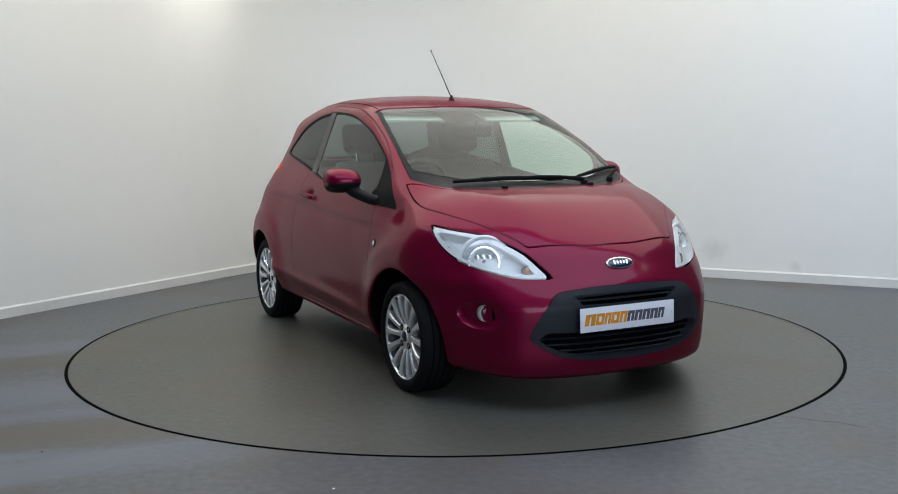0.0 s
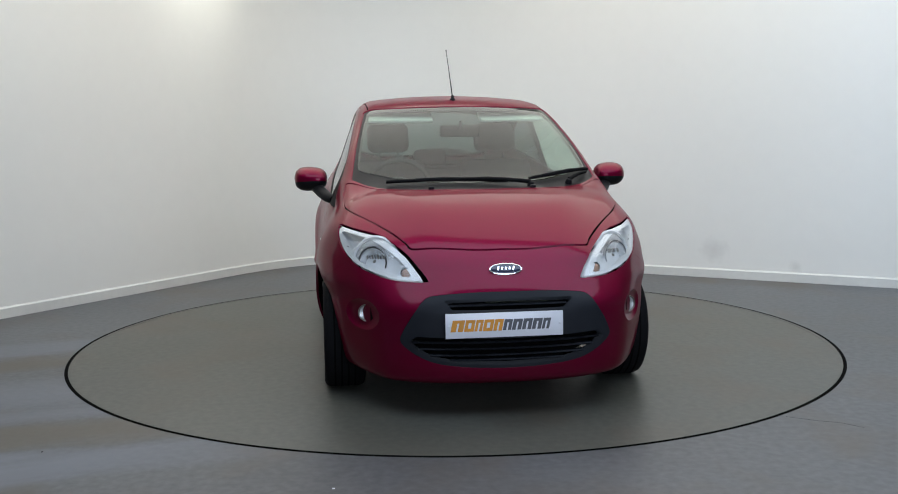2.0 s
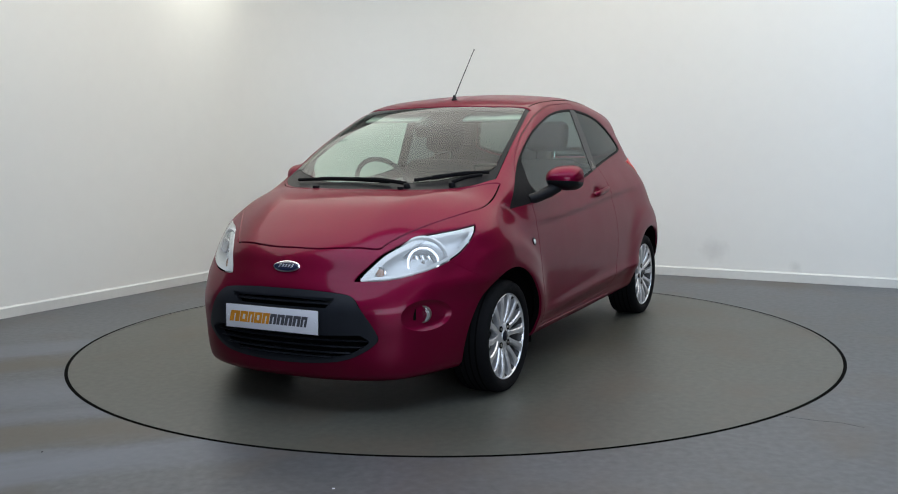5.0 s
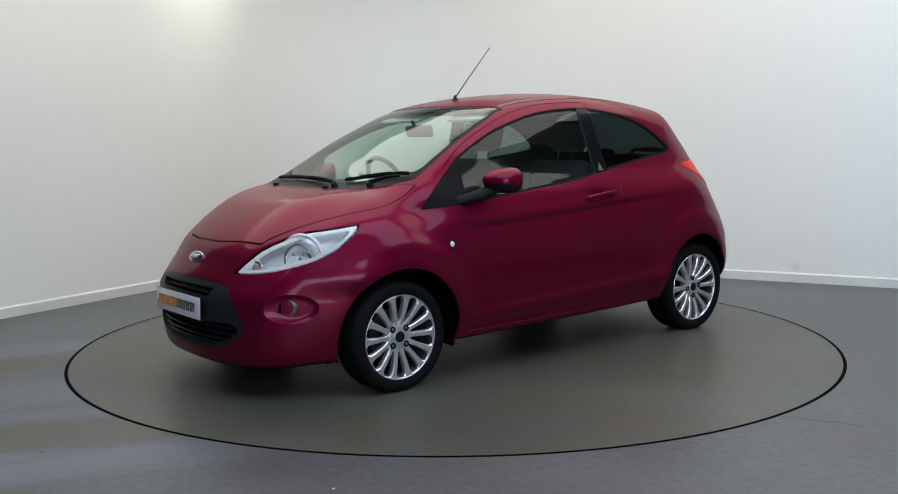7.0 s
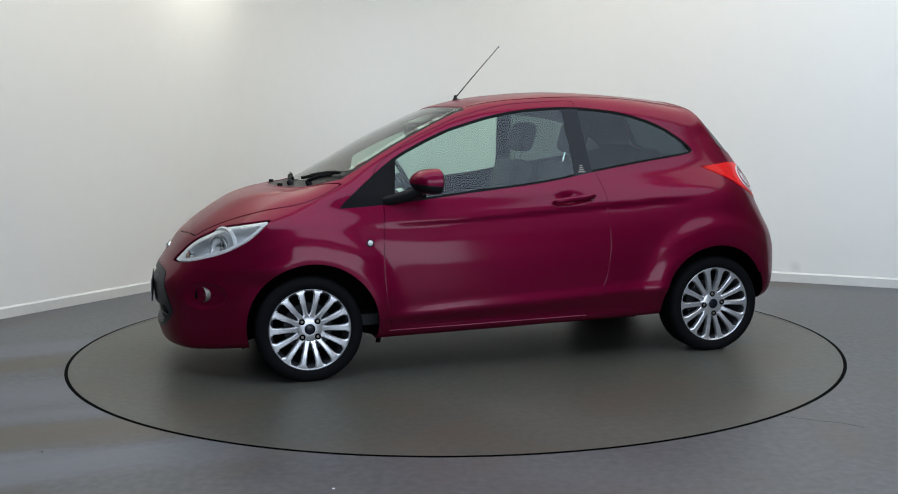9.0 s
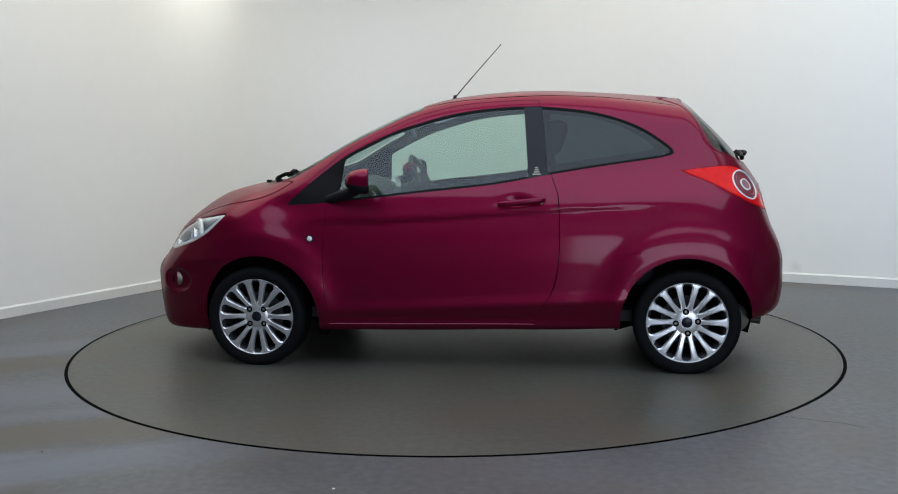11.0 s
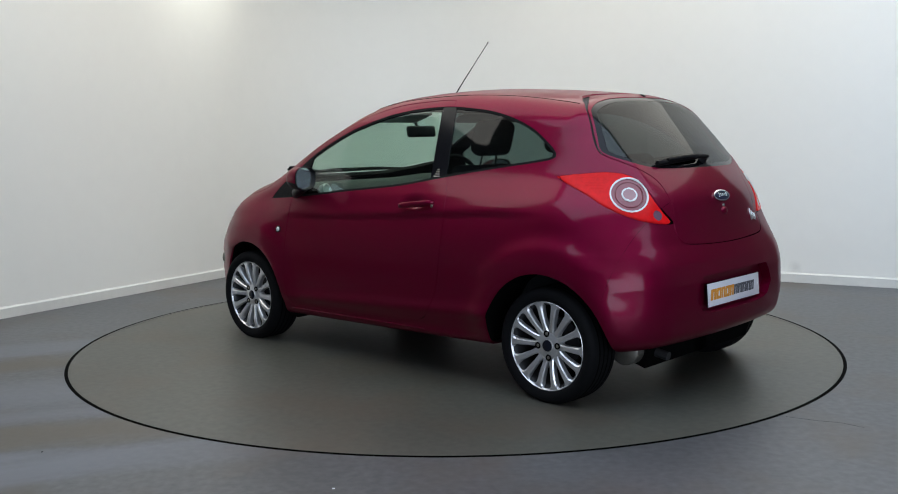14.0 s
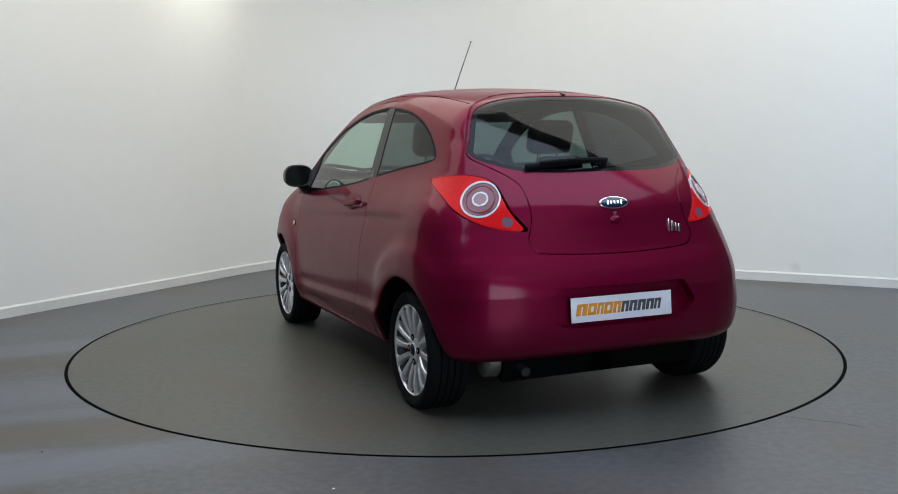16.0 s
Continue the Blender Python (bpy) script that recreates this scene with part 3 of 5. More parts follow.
def sheet(name, piece, material, parent, label="", sink=0.0, wall=0.0):
    """One panel of the skin as a mesh, sunk below the skin, with its rim folded inwards by wall."""
    v, t = tidy(piece)
    if len(t) == 0:
        return None
    nrm = slope(v)
    base = v - nrm * sink
    faces = [tuple(q) for q in t.tolist()]
    allv, alln = [tuple(p) for p in base], [tuple(q) for q in nrm]
    if wall:
        count = {}
        for a, b, c in t.tolist():
            for p, q in ((a, b), (b, c), (c, a)):
                key = (min(p, q), max(p, q))
                count[key] = None if key in count else (p, q)
        low = {}
        for pq in count.values():
            if pq:
                p, q = pq
                for k in (p, q):
                    if k not in low:
                        low[k] = len(allv)
                        allv.append(tuple(base[k] - nrm[k] * wall))
                        alln.append(tuple(nrm[k]))
                faces.append((q, p, low[p], low[q]))
    me = bpy.data.meshes.new(name)
    me.from_pydata(allv, [], faces)
    me.materials.append(material)
    me.polygons.foreach_set("use_smooth", [i < len(t) for i in range(len(me.polygons))])
    me.normals_split_custom_set_from_vertices(alln)
    ob = new(name, me)
    ob.parent = parent
    if label:
        tagged(ob, label)
    return ob


def masked(v, keep, axes, poly, grow):
    g = np.ones(len(v))
    g[keep] = inside(v[keep][:, axes], poly) - grow
    return g


def side_field(poly, s, grow=0.0, zlim=0.0):
    return lambda v: masked(v, v[:, 1] * s > 0.12, [0, 2], poly, grow)


def top_field(poly, grow=0.0):
    return lambda v: masked(v, v[:, 2] > 0.66, [1, 0], poly, grow)


def end_field(poly, s, grow=0.0):
    return lambda v: masked(v, v[:, 0] * s > 1.0, [1, 2], poly, grow)


def beyond(a, b):
    """The side of a straight line on the side view that lies ahead of it (a the upper end)."""
    return lambda v: -((v[:, 0] - b[0]) - (v[:, 2] - b[1]) * (a[0] - b[0]) / (a[1] - b[1]))


def round_field(c, r):
    c = np.array(c)
    n = slope(c[None])[0]

    def field(v):
        d = v - c
        return np.where(np.abs(d @ n) < 0.10, np.linalg.norm(d - (d @ n)[:, None] * n, axis=1) - r, 1.0)
    return field


DLO = loop2([(0.985, 0.862), (0.985, 0.872), (0.742, 0.889), (0.467, 0.915), (0.312, 0.933), (-0.131, 0.978), (-0.438, 1.029), (-0.762, 1.078), (-1.018, 1.113),
             (-1.086, 1.135), (-1.075, 1.160), (-1.031, 1.198), (-0.925, 1.267), (-0.799, 1.320), (-0.644, 1.360), (-0.458, 1.383), (-0.334, 1.390),
             (-0.183, 1.385), (-0.031, 1.371), (0.121, 1.344), (0.273, 1.303), (0.385, 1.268), (0.532, 1.203), (0.679, 1.124), (0.828, 1.010), (0.950, 0.905)])
DOOR = loop2([(0.752, 0.872), (0.762, 0.70), (0.765, 0.537), (0.745, 0.317), (0.725, 0.252), (0.725, 0.252), (0.33, 0.256), (-0.107, 0.270), (-0.30, 0.285), (-0.40, 0.33),
              (-0.47, 0.45), (-0.497, 0.60), (-0.500, 0.76), (-0.495, 0.87), (-0.487, 0.94), (-0.455, 1.03), (-0.42, 1.20), (-0.387, 1.395), (-0.36, 1.424), (-0.19, 1.421),
              (0.036, 1.403), (0.263, 1.351), (0.42, 1.29), (0.585, 1.213), (0.75, 1.10), (0.80, 1.0), (0.76, 0.90)])
SCREEN = loop2([(0.0, 1.265), (0.25, 1.240), (0.40, 1.190), (0.515, 1.115), (0.60, 1.025), (0.645, 0.950), (0.645, 0.950), (0.625, 0.80), (0.588, 0.55), (0.545, 0.30), (0.525, 0.248), (0.30, 0.285), (0.0, 0.302)], True)
GLASS_F = loop2([(0.0, 1.125), (0.28, 1.090), (0.47, 1.00), (0.585, 0.925), (0.605, 0.88), (0.60, 0.80), (0.565, 0.55), (0.522, 0.31), (0.50, 0.268), (0.30, 0.30), (0.0, 0.317)], True)
BONNET = loop2([(0.0, 1.767), (0.16, 1.757), (0.385, 1.700), (0.430, 1.650), (0.475, 1.585), (0.555, 1.470), (0.63, 1.36), (0.677, 1.25), (0.692, 1.165), (0.688, 1.05), (0.672, 0.945), (0.672, 0.945),
                (0.60, 1.04), (0.517, 1.130), (0.40, 1.205), (0.25, 1.255), (0.0, 1.280)], True)
HEADLIGHT = loop2([(1.812, 0.600), (1.812, 0.600), (1.745, 0.604), (1.66, 0.628), (1.56, 0.660), (1.47, 0.702), (1.40, 0.752), (1.315, 0.832), (1.315, 0.832), (1.39, 0.820), (1.47, 0.806), (1.535, 0.792), (1.607, 0.763), (1.70, 0.712), (1.772, 0.645)])
TAIL = loop2([(-1.105, 1.047), (-1.105, 1.047), (-1.255, 1.063), (-1.36, 1.068), (-1.445, 1.042), (-1.517, 0.960), (-1.575, 0.860), (-1.588, 0.828), (-1.588, 0.828), (-1.558, 0.838), (-1.495, 0.864), (-1.39, 0.917), (-1.28, 0.976)])
GLASS_R = loop2([(0.0, 1.420), (0.20, 1.417), (0.336, 1.403), (0.446, 1.370), (0.494, 1.328), (0.538, 1.225), (0.556, 1.150), (0.472, 1.105), (0.344, 1.079), (0.15, 1.075), (0.0, 1.075)], True)
TAILGATE = loop2([(0.0, 1.442), (0.25, 1.436), (0.36, 1.415), (0.460, 1.380), (0.506, 1.332), (0.549, 1.227), (0.567, 1.148), (0.52, 1.105), (0.45, 1.06), (0.405, 1.010), (0.392, 0.90), (0.405, 0.84), (0.420, 0.795), (0.398, 0.752), (0.355, 0.735), (0.21, 0.726), (0.0, 0.722)], True)
SURROUND = loop2([(0.0, 0.566), (0.168, 0.563), (0.320, 0.550), (0.365, 0.535), (0.405, 0.490), (0.462, 0.395), (0.468, 0.335), (0.37, 0.268), (0.24, 0.238), (0.0, 0.226)], True)
SLOT = loop2([(0.0, 0.534), (0.29, 0.531), (0.29, 0.531), (0.25, 0.490), (0.25, 0.490), (0.0, 0.489)], True)
INTAKE = loop2([(0.0, 0.362), (0.40, 0.372), (0.40, 0.372), (0.438, 0.338), (0.36, 0.285), (0.24, 0.256), (0.0, 0.244)], True)
RECESS = loop2([(0.0, 0.592), (0.29, 0.591), (0.325, 0.580), (0.380, 0.500), (0.36, 0.470), (0.290, 0.422), (0.0, 0.414)], True)


def frame_at(c, n, up=(0, 0, 1)):
    """A pose whose z axis is n and whose y axis points up."""
    n = Vector(n).normalized()
    x = Vector(up).cross(n).normalized()
    m = Matrix((x, n.cross(x), n)).transposed().to_4x4()
    m.translation = Vector(c)
    return m


def reach(place, lo, hi):
    """How far out the skin lies along a line, from its outermost crossing."""
    for _ in range(3):
        q = np.linspace(lo, hi, 33)
        k = np.where(solid(*place(q)) < 0)[0]
        i = min(k[-1], 31) if len(k) else 0
        lo, hi = q[i], q[i + 1]
    return (lo + hi) / 2


def on_skin(x, z, s, lift=0.0):
    """The point of the car's side at (x, z), lifted off it, and its normal."""
    lo = reach(lambda q: (x + 0 * q, q, z + 0 * q), 0.0, 1.2)
    p = np.array([x, s * lo, z])
    n = slope(p[None])[0]
    return p + n * lift, n


def on_end(y, z, s, lift=0.0):
    lo = reach(lambda q: (s * q, y + 0 * q, z + 0 * q), 0.5, 2.2)
    p = np.array([s * lo, y, z])
    n = slope(p[None])[0]
    return p + n * lift, n


def on_top(x, y, lift=0.0):
    lo = reach(lambda q: (x + 0 * q, y + 0 * q, q), 0.5, 1.7)
    p = np.array([x, y, lo])
    n = slope(p[None])[0]
    return p + n * lift, n


GAP = 0.0045


def take(body, field, gap=GAP):
    """Cut a panel out of the body and open a seam round it."""
    panel, rest = split(body, field)
    panel, _ = split(panel, lambda v: field(v) + gap)
    return panel, rest


def build_body(car):
    whole = skin()
    # wheel openings
    for (ax, az) in ARCHES:
        _, whole = split(whole, lambda v: np.where(np.abs(v[:, 1]) > 0.42, np.hypot(v[:, 0] - ax, v[:, 2] - az) - ARCH, 1.0))
    # the inner shell, open at the windows
    inner = whole
    for f in (top_field(GLASS_F, 0.004), end_field(GLASS_R, -1, 0.004), end_field(RECESS, -1, 0.01), side_field(DLO, 1, -0.012), side_field(DLO, -1, -0.012),
              side_field(HEADLIGHT, 1, 0.008), side_field(HEADLIGHT, -1, 0.008), end_field(SLOT, 1, 0.0), end_field(INTAKE, 1, 0.0)):
        _, inner = split(inner, f)
    upper, lower = split(inner, lambda v: 1.17 - v[:, 2])
    sheet("inner_shell", lower, DARK, car, "matt black inner shell", 0.016)
    sheet("headlining", upper, HEAD, car, "grey fabric headlining", 0.016)
    body = whole
    # glass and the black cowl at the front
    screen, body = take(body, top_field(SCREEN), 0.003)
    glass, cowl = split(screen, top_field(GLASS_F))
    sheet("windscreen", glass, GLASS, car, "clear greenish windscreen", 0.003)
    sheet("cowl", cowl, PLASTIC, car, "black plastic cowl below the windscreen", 0.006, 0.02)
    # rear window and tailgate
    gate, body = take(body, end_field(TAILGATE, -1), 0.0055)
    rear, gate = take(gate, end_field(GLASS_R, -1), 0.0)
    edge, rear = split(rear, lambda v: -0.018 - end_field(GLASS_R, -1)(v))
    tailgate = sheet("tailgate", gate, PAINT, car, "", 0.0, 0.012)
    sheet("window_seal", edge, GLOSSY, tailgate, "gloss black border of the rear window", 0.003)
    sheet("rear_window", rear, TINTED, tailgate, "dark tinted rear window", 0.004)
    # side windows, doors, lamps
    for s in (1, -1):
        dlo, body = take(body, side_field(DLO, s), 0.0)
        door, body = take(body, side_field(DOOR, s))
        door_ob = sheet("door", door, PAINT, car, "", 0.0, 0.012)
        sail, rest = split(dlo, beyond((0.690, 1.20), (0.735, 0.88)))
        sheet("sail_panel", sail, SEAL, door_ob, "black plastic triangle in front of the window", 0.002, 0.01)
        front, back = split(rest, beyond((-0.302, 1.40), (-0.332, 1.02)))
        pillar, back = split(back, beyond((-0.396, 1.40), (-0.438, 1.02)))
        sheet("pillar", pillar, GLOSSY, car, "gloss black door pillar", 0.004, 0.01)
        for name, pane, cut, stuff in (("door_window", front, -0.012, GLASS), ("quarter_window", back, -0.012, TINTED)):
            edge, pane = split(pane, lambda v: cut - side_field(DLO, s)(v))
            owner = door_ob if name == "door_window" else car
            sheet("window_frame", edge, SEAL, owner, "black window frame", 0.002, 0.012)
            if name == "door_window":
                post, pane = split(pane, beyond((0.655, 1.20), (0.690, 0.88)))
                sheet("window_frame", post, SEAL, owner, "black window frame", 0.002, 0.012)
            sheet(name, pane, stuff, owner, "clear greenish glass" if stuff is GLASS else "dark tinted glass", 0.006)
        head, body = take(body, lambda v: np.where(v[:, 0] > 1.2, side_field(HEADLIGHT, s)(v), 1.0), 0.007)
        build_headlight(car, head, s)
        tail, body = take(body, lambda v: np.where(v[:, 0] < -1.0, side_field(TAIL, s)(v), 1.0), 0.004)
        build_tail_lamp(car, tail, s)
    bonnet, body = take(body, top_field(BONNET), 0.007)
    sheet("bonnet", bonnet, PAINT, car, "", 0.0, 0.012)
    # bumpers and the grille
    nose, body = split(body, lambda v: np.where(v[:, 0] > 1.0, beyond((1.50, 0.66), (1.36, 0.57))(v), 1.0))
    nose, _ = split(nose, lambda v: np.where(v[:, 0] > 1.0, beyond((1.50, 0.66), (1.36, 0.57))(v), 1.0) + 0.003)
    nose = build_front(car, nose)
    bumper = sheet("front_bumper", nose, PAINT, car, "", 0.0, 0.012)
    tail, body = split(body, lambda v: np.where(v[:, 0] < -1.0, -beyond((-1.53, 0.815), (-1.44, 0.45))(v), 1.0))
    tail, _ = split(tail, lambda v: np.where(v[:, 0] < -1.0, -beyond((-1.53, 0.815), (-1.44, 0.45))(v), 1.0) + 0.0012)
    pocket, tail = split(tail, end_field(RECESS, -1))
    rear_bumper = sheet("rear_bumper", tail, PAINT, car, "", 0.0, 0.0)
    sheet("plate_recess", pocket, PAINT, rear_bumper, "recessed panel behind the plate", 0.046)
    rim = [on_end(y, z, -1) for y, z in RECESS]
    bm = bmesh.new()
    a = [bm.verts.new(p) for p, q in rim]
    b = [bm.verts.new(p - q * 0.050) for p, q in rim]
    for k in range(len(rim)):
        j = (k + 1) % len(rim)
        bm.faces.new((a[k], a[j], b[j], b[k]))
    part("recess_wall", bm, PAINT, rear_bumper, "", 60)
    sheet("body", body, PAINT, car, "magenta metallic body shell", 0.0, 0.012)


def build_headlight(car, patch, s):
    lamp_ob = sheet("headlight", patch, LENS, car, "clear headlight with chrome reflector and amber indicator", 0.0)
    lamp_ob.visible_shadow = False
    sheet("housing", patch, HOUSING, lamp_ob, "silver headlight housing", 0.052)
    # rim wall of the housing, silver
    ring, _ = split(patch, lambda v: -0.019 - side_field(HEADLIGHT, s)(v))
    sheet("rim", ring, WHITE, lamp_ob, "pale headlight rim", 0.004, 0.060)
    c, n = on_skin(1.605, 0.694, s, -0.052)
    n = Vector((0.86, s * 0.50, 0.10))
    m = frame_at(c, n)
    bowl = lathe([(0.0001, -0.030), (0.02, -0.028), (0.04, -0.018), (0.058, 0.002), (0.062, 0.012), (0.065, 0.012), (0.066, 0.0)], 40)
    part("reflector", moved(bowl, m), SATIN, lamp_ob, "round silver reflector")
    part("reflector_ring", moved(lathe([(0.066, 0.012), (0.073, 0.012), (0.073, 0.018), (0.066, 0.018)], 40, True), m), CHROME, lamp_ob)
    part("bulb_cap", moved(lathe([(0.0001, 0.002), (0.008, 0.001), (0.011, -0.005), (0.009, -0.026)], 24), m), DULL, lamp_ob, "dark bulb cap")
    part("bezel", moved(lathe([(0.075, -0.004), (0.100, -0.010), (0.104, -0.014), (0.100, -0.02), (0.075, -0.02)], 40, True), m), SATIN, lamp_ob)
    part("bezel", moved(lathe([(0.106, -0.010), (0.116, -0.006), (0.124, -0.012), (0.122, -0.026), (0.106, -0.026)], 44, True), m), WHITE, lamp_ob, "pale outer band of the reflector")
    part("bezel_gap", moved(lathe([(0.100, -0.016), (0.106, -0.016), (0.106, -0.024), (0.100, -0.024)], 44, True), m), DULL, lamp_ob, "grey groove")
    for k in range(7):
        flute = block(-0.0035, 0.0035, -0.010, 0.010, -0.004, 0.001, 0.001, 1)
        part("flute", moved(flute, m @ Matrix.Translation((-0.042 + 0.014 * k, 0.024, -0.006 - 0.0 * k)) @ Matrix.Rotation(radians(20), 4, "Z")), CHROME if k % 2 else DULL, lamp_ob)
    c, n = on_skin(1.742, 0.640, s, -0.012)
    m = frame_at(c, (0.90, s * 0.42, 0.12))
    part("indicator", moved(lathe([(0.0001, 0.006), (0.012, 0.004), (0.020, -0.004), (0.020, -0.02)], 28), m), AMBER, lamp_ob, "round amber indicator")
    part("indicator_ring", moved(lathe([(0.021, 0.0), (0.027, -0.002), (0.027, -0.02), (0.021, -0.02)], 28, True), m), CHROME, lamp_ob)
    for k in range(5):
        z = 0.735 + 0.016 * k
        x0, x1 = 1.455 - 0.024 * k, 1.40 - 0.021 * k
        pts = [on_skin(x0 + (x1 - x0) * i / 5, z + 0.006 * i / 5, s, -0.020)[0] for i in range(6)]
        part("reflector_rib", tube(pts, 0.0035, 6), CHROME if k % 2 else PLASTIC, lamp_ob)


def build_tail_lamp(car, patch, s):
    c = on_skin(-1.455, 0.966, s)[0]
    n = Vector(slope(c[None])[0])
    big, rest = split(patch, round_field(c, 0.088))
    ring, disc = split(big, lambda v: 0.081 - round_field(c, 0.0)(v))
    middle, halo = split(disc, round_field(c, 0.036))
    core, eye_ring = split(middle, round_field(c, 0.029))
    d = on_skin(-1.553, 0.872, s)[0]
    small, rest = split(rest, round_field(d, 0.025))
    lamp_ob = sheet("tail_lamp", rest, RED, car, "red tail lamp with a round pale lens", -0.004, 0.02)
    sheet("lens_ring", ring, WHITE, lamp_ob, "white ring round the lens", -0.008, 0.012)
    sheet("lens", halo, PINK, lamp_ob, "pale red round lens", -0.002)
    sheet("centre_ring", eye_ring, WHITE, lamp_ob, "thin white ring round the centre", -0.007, 0.01)
    sheet("lens_centre", core, ROSE, lamp_ob, "pale centre of the lens", -0.006, 0.01)
    sheet("reversing_lens", small, SMOKE, lamp_ob, "small smoky reversing lens", -0.003, 0.01)
    rib = lathe([(0.062, 0.002), (0.064, 0.004), (0.066, 0.002), (0.064, 0.0)], 40, True)
    part("lens_rib", moved(rib, frame_at(c, n)), PINK, lamp_ob)
    for k in range(6):
        z = 0.985 + 0.012 * k
        pts = [on_skin(x, z + 0.01, s, 0.003)[0] for x in np.linspace(-1.30 + 0.02 * k, -1.365, 5)]
        part("lamp_rib", tube(pts, 0.002, 5), RED, lamp_ob)


def build_front(car, nose):
    surround, nose = take(nose, end_field(SURROUND, 1), 0.003)
    grille = new("grille")
    grille.parent = car
    tagged(grille, "grey-black plastic grille with horizontal slats")
    slot, surround = split(surround, end_field(SLOT, 1))
    intake, surround = split(surround, end_field(INTAKE, 1))
    sheet("surround", surround, GRILLE, grille, "", -0.003, 0.045)
    for piece in (slot, intake):
        sheet("mesh_back", piece, DARK, grille, "black recess behind the slats", 0.070)
    for z, half in ((0.511, 0.265), (0.338, 0.43), (0.310, 0.40), (0.282, 0.35), (0.260, 0.26)):
        pts = [on_end(y, z, 1, -0.020)[0] for y in np.linspace(-half, half, 25)]
        bm = bmesh.new()
        rows = []
        for p in pts:
            rows.append([bm.verts.new((p[0] + dx, p[1], p[2] + dz)) for dx, dz in ((0, -0.004), (0.006, 0.0), (0.0, 0.005), (-0.035, 0.004), (-0.035, -0.003))])
        for a, b in zip(rows, rows[1:]):
            for k in range(5):
                bm.faces.new((a[k], a[(k + 1) % 5], b[(k + 1) % 5], b[k]))
        bm.faces.new(rows[0])
        bm.faces.new(rows[-1][::-1])
        bmesh.ops.recalc_face_normals(bm, faces=bm.faces[:])
        part("slat", bm, GRILLE, grille)
    for s in (1, -1):
        c, n = on_end(s * 0.628, 0.450, 1)
        hole, nose = split(nose, end_field(loop2([(s * 0.628 + 0.070 * math.cos(a), 0.446 + 0.070 * math.sin(a)) for a in np.linspace(0, 2 * math.pi, 16, endpoint=False)]), 1))
        fog = new("fog_lamp")
        fog.parent = car
        tagged(fog, "round clear fog lamp in a recess")
        v, t = tidy(hole)
        nrm = slope(v)
        sheet_v = end_field(loop2([(s * 0.628 + 0.070 * math.cos(a), 0.446 + 0.070 * math.sin(a)) for a in np.linspace(0, 2 * math.pi, 16, endpoint=False)]), 1)(v)
        depth = np.clip(-sheet_v / 0.022, 0, 1)[:, None]
        me = bpy.data.meshes.new("recess")
        me.from_pydata([tuple(p) for p in v - depth * np.array((0.028, 0.0, 0.0))], [], [tuple(q) for q in t.tolist()])
        me.materials.append(PAINT)
        me.polygons.foreach_set("use_smooth", [True] * len(me.polygons))
        rec = new("recess", me)
        rec.parent = fog
        m = frame_at(c - n * 0.020, n * 0.40 + np.array((0.60, 0, 0)))
        part("bezel", moved(lathe([(0.034, -0.02), (0.038, -0.02), (0.039, 0.004), (0.037, 0.007), (0.034, 0.003)], 36, True), m), DULL, fog)
        part("reflector", moved(lathe([(0.0001, -0.010), (0.018, -0.007), (0.033, 0.0), (0.034, -0.02)], 36), m), SATIN, fog)
        part("lens", moved(lathe([(0.0001, 0.008), (0.018, 0.006), (0.034, 0.001)], 36), m), LENS, fog)
        part("bulb", moved(lathe([(0.0001, 0.003), (0.008, 0.001), (0.010, -0.012)], 16), m), WHITE, fog)
    return nose


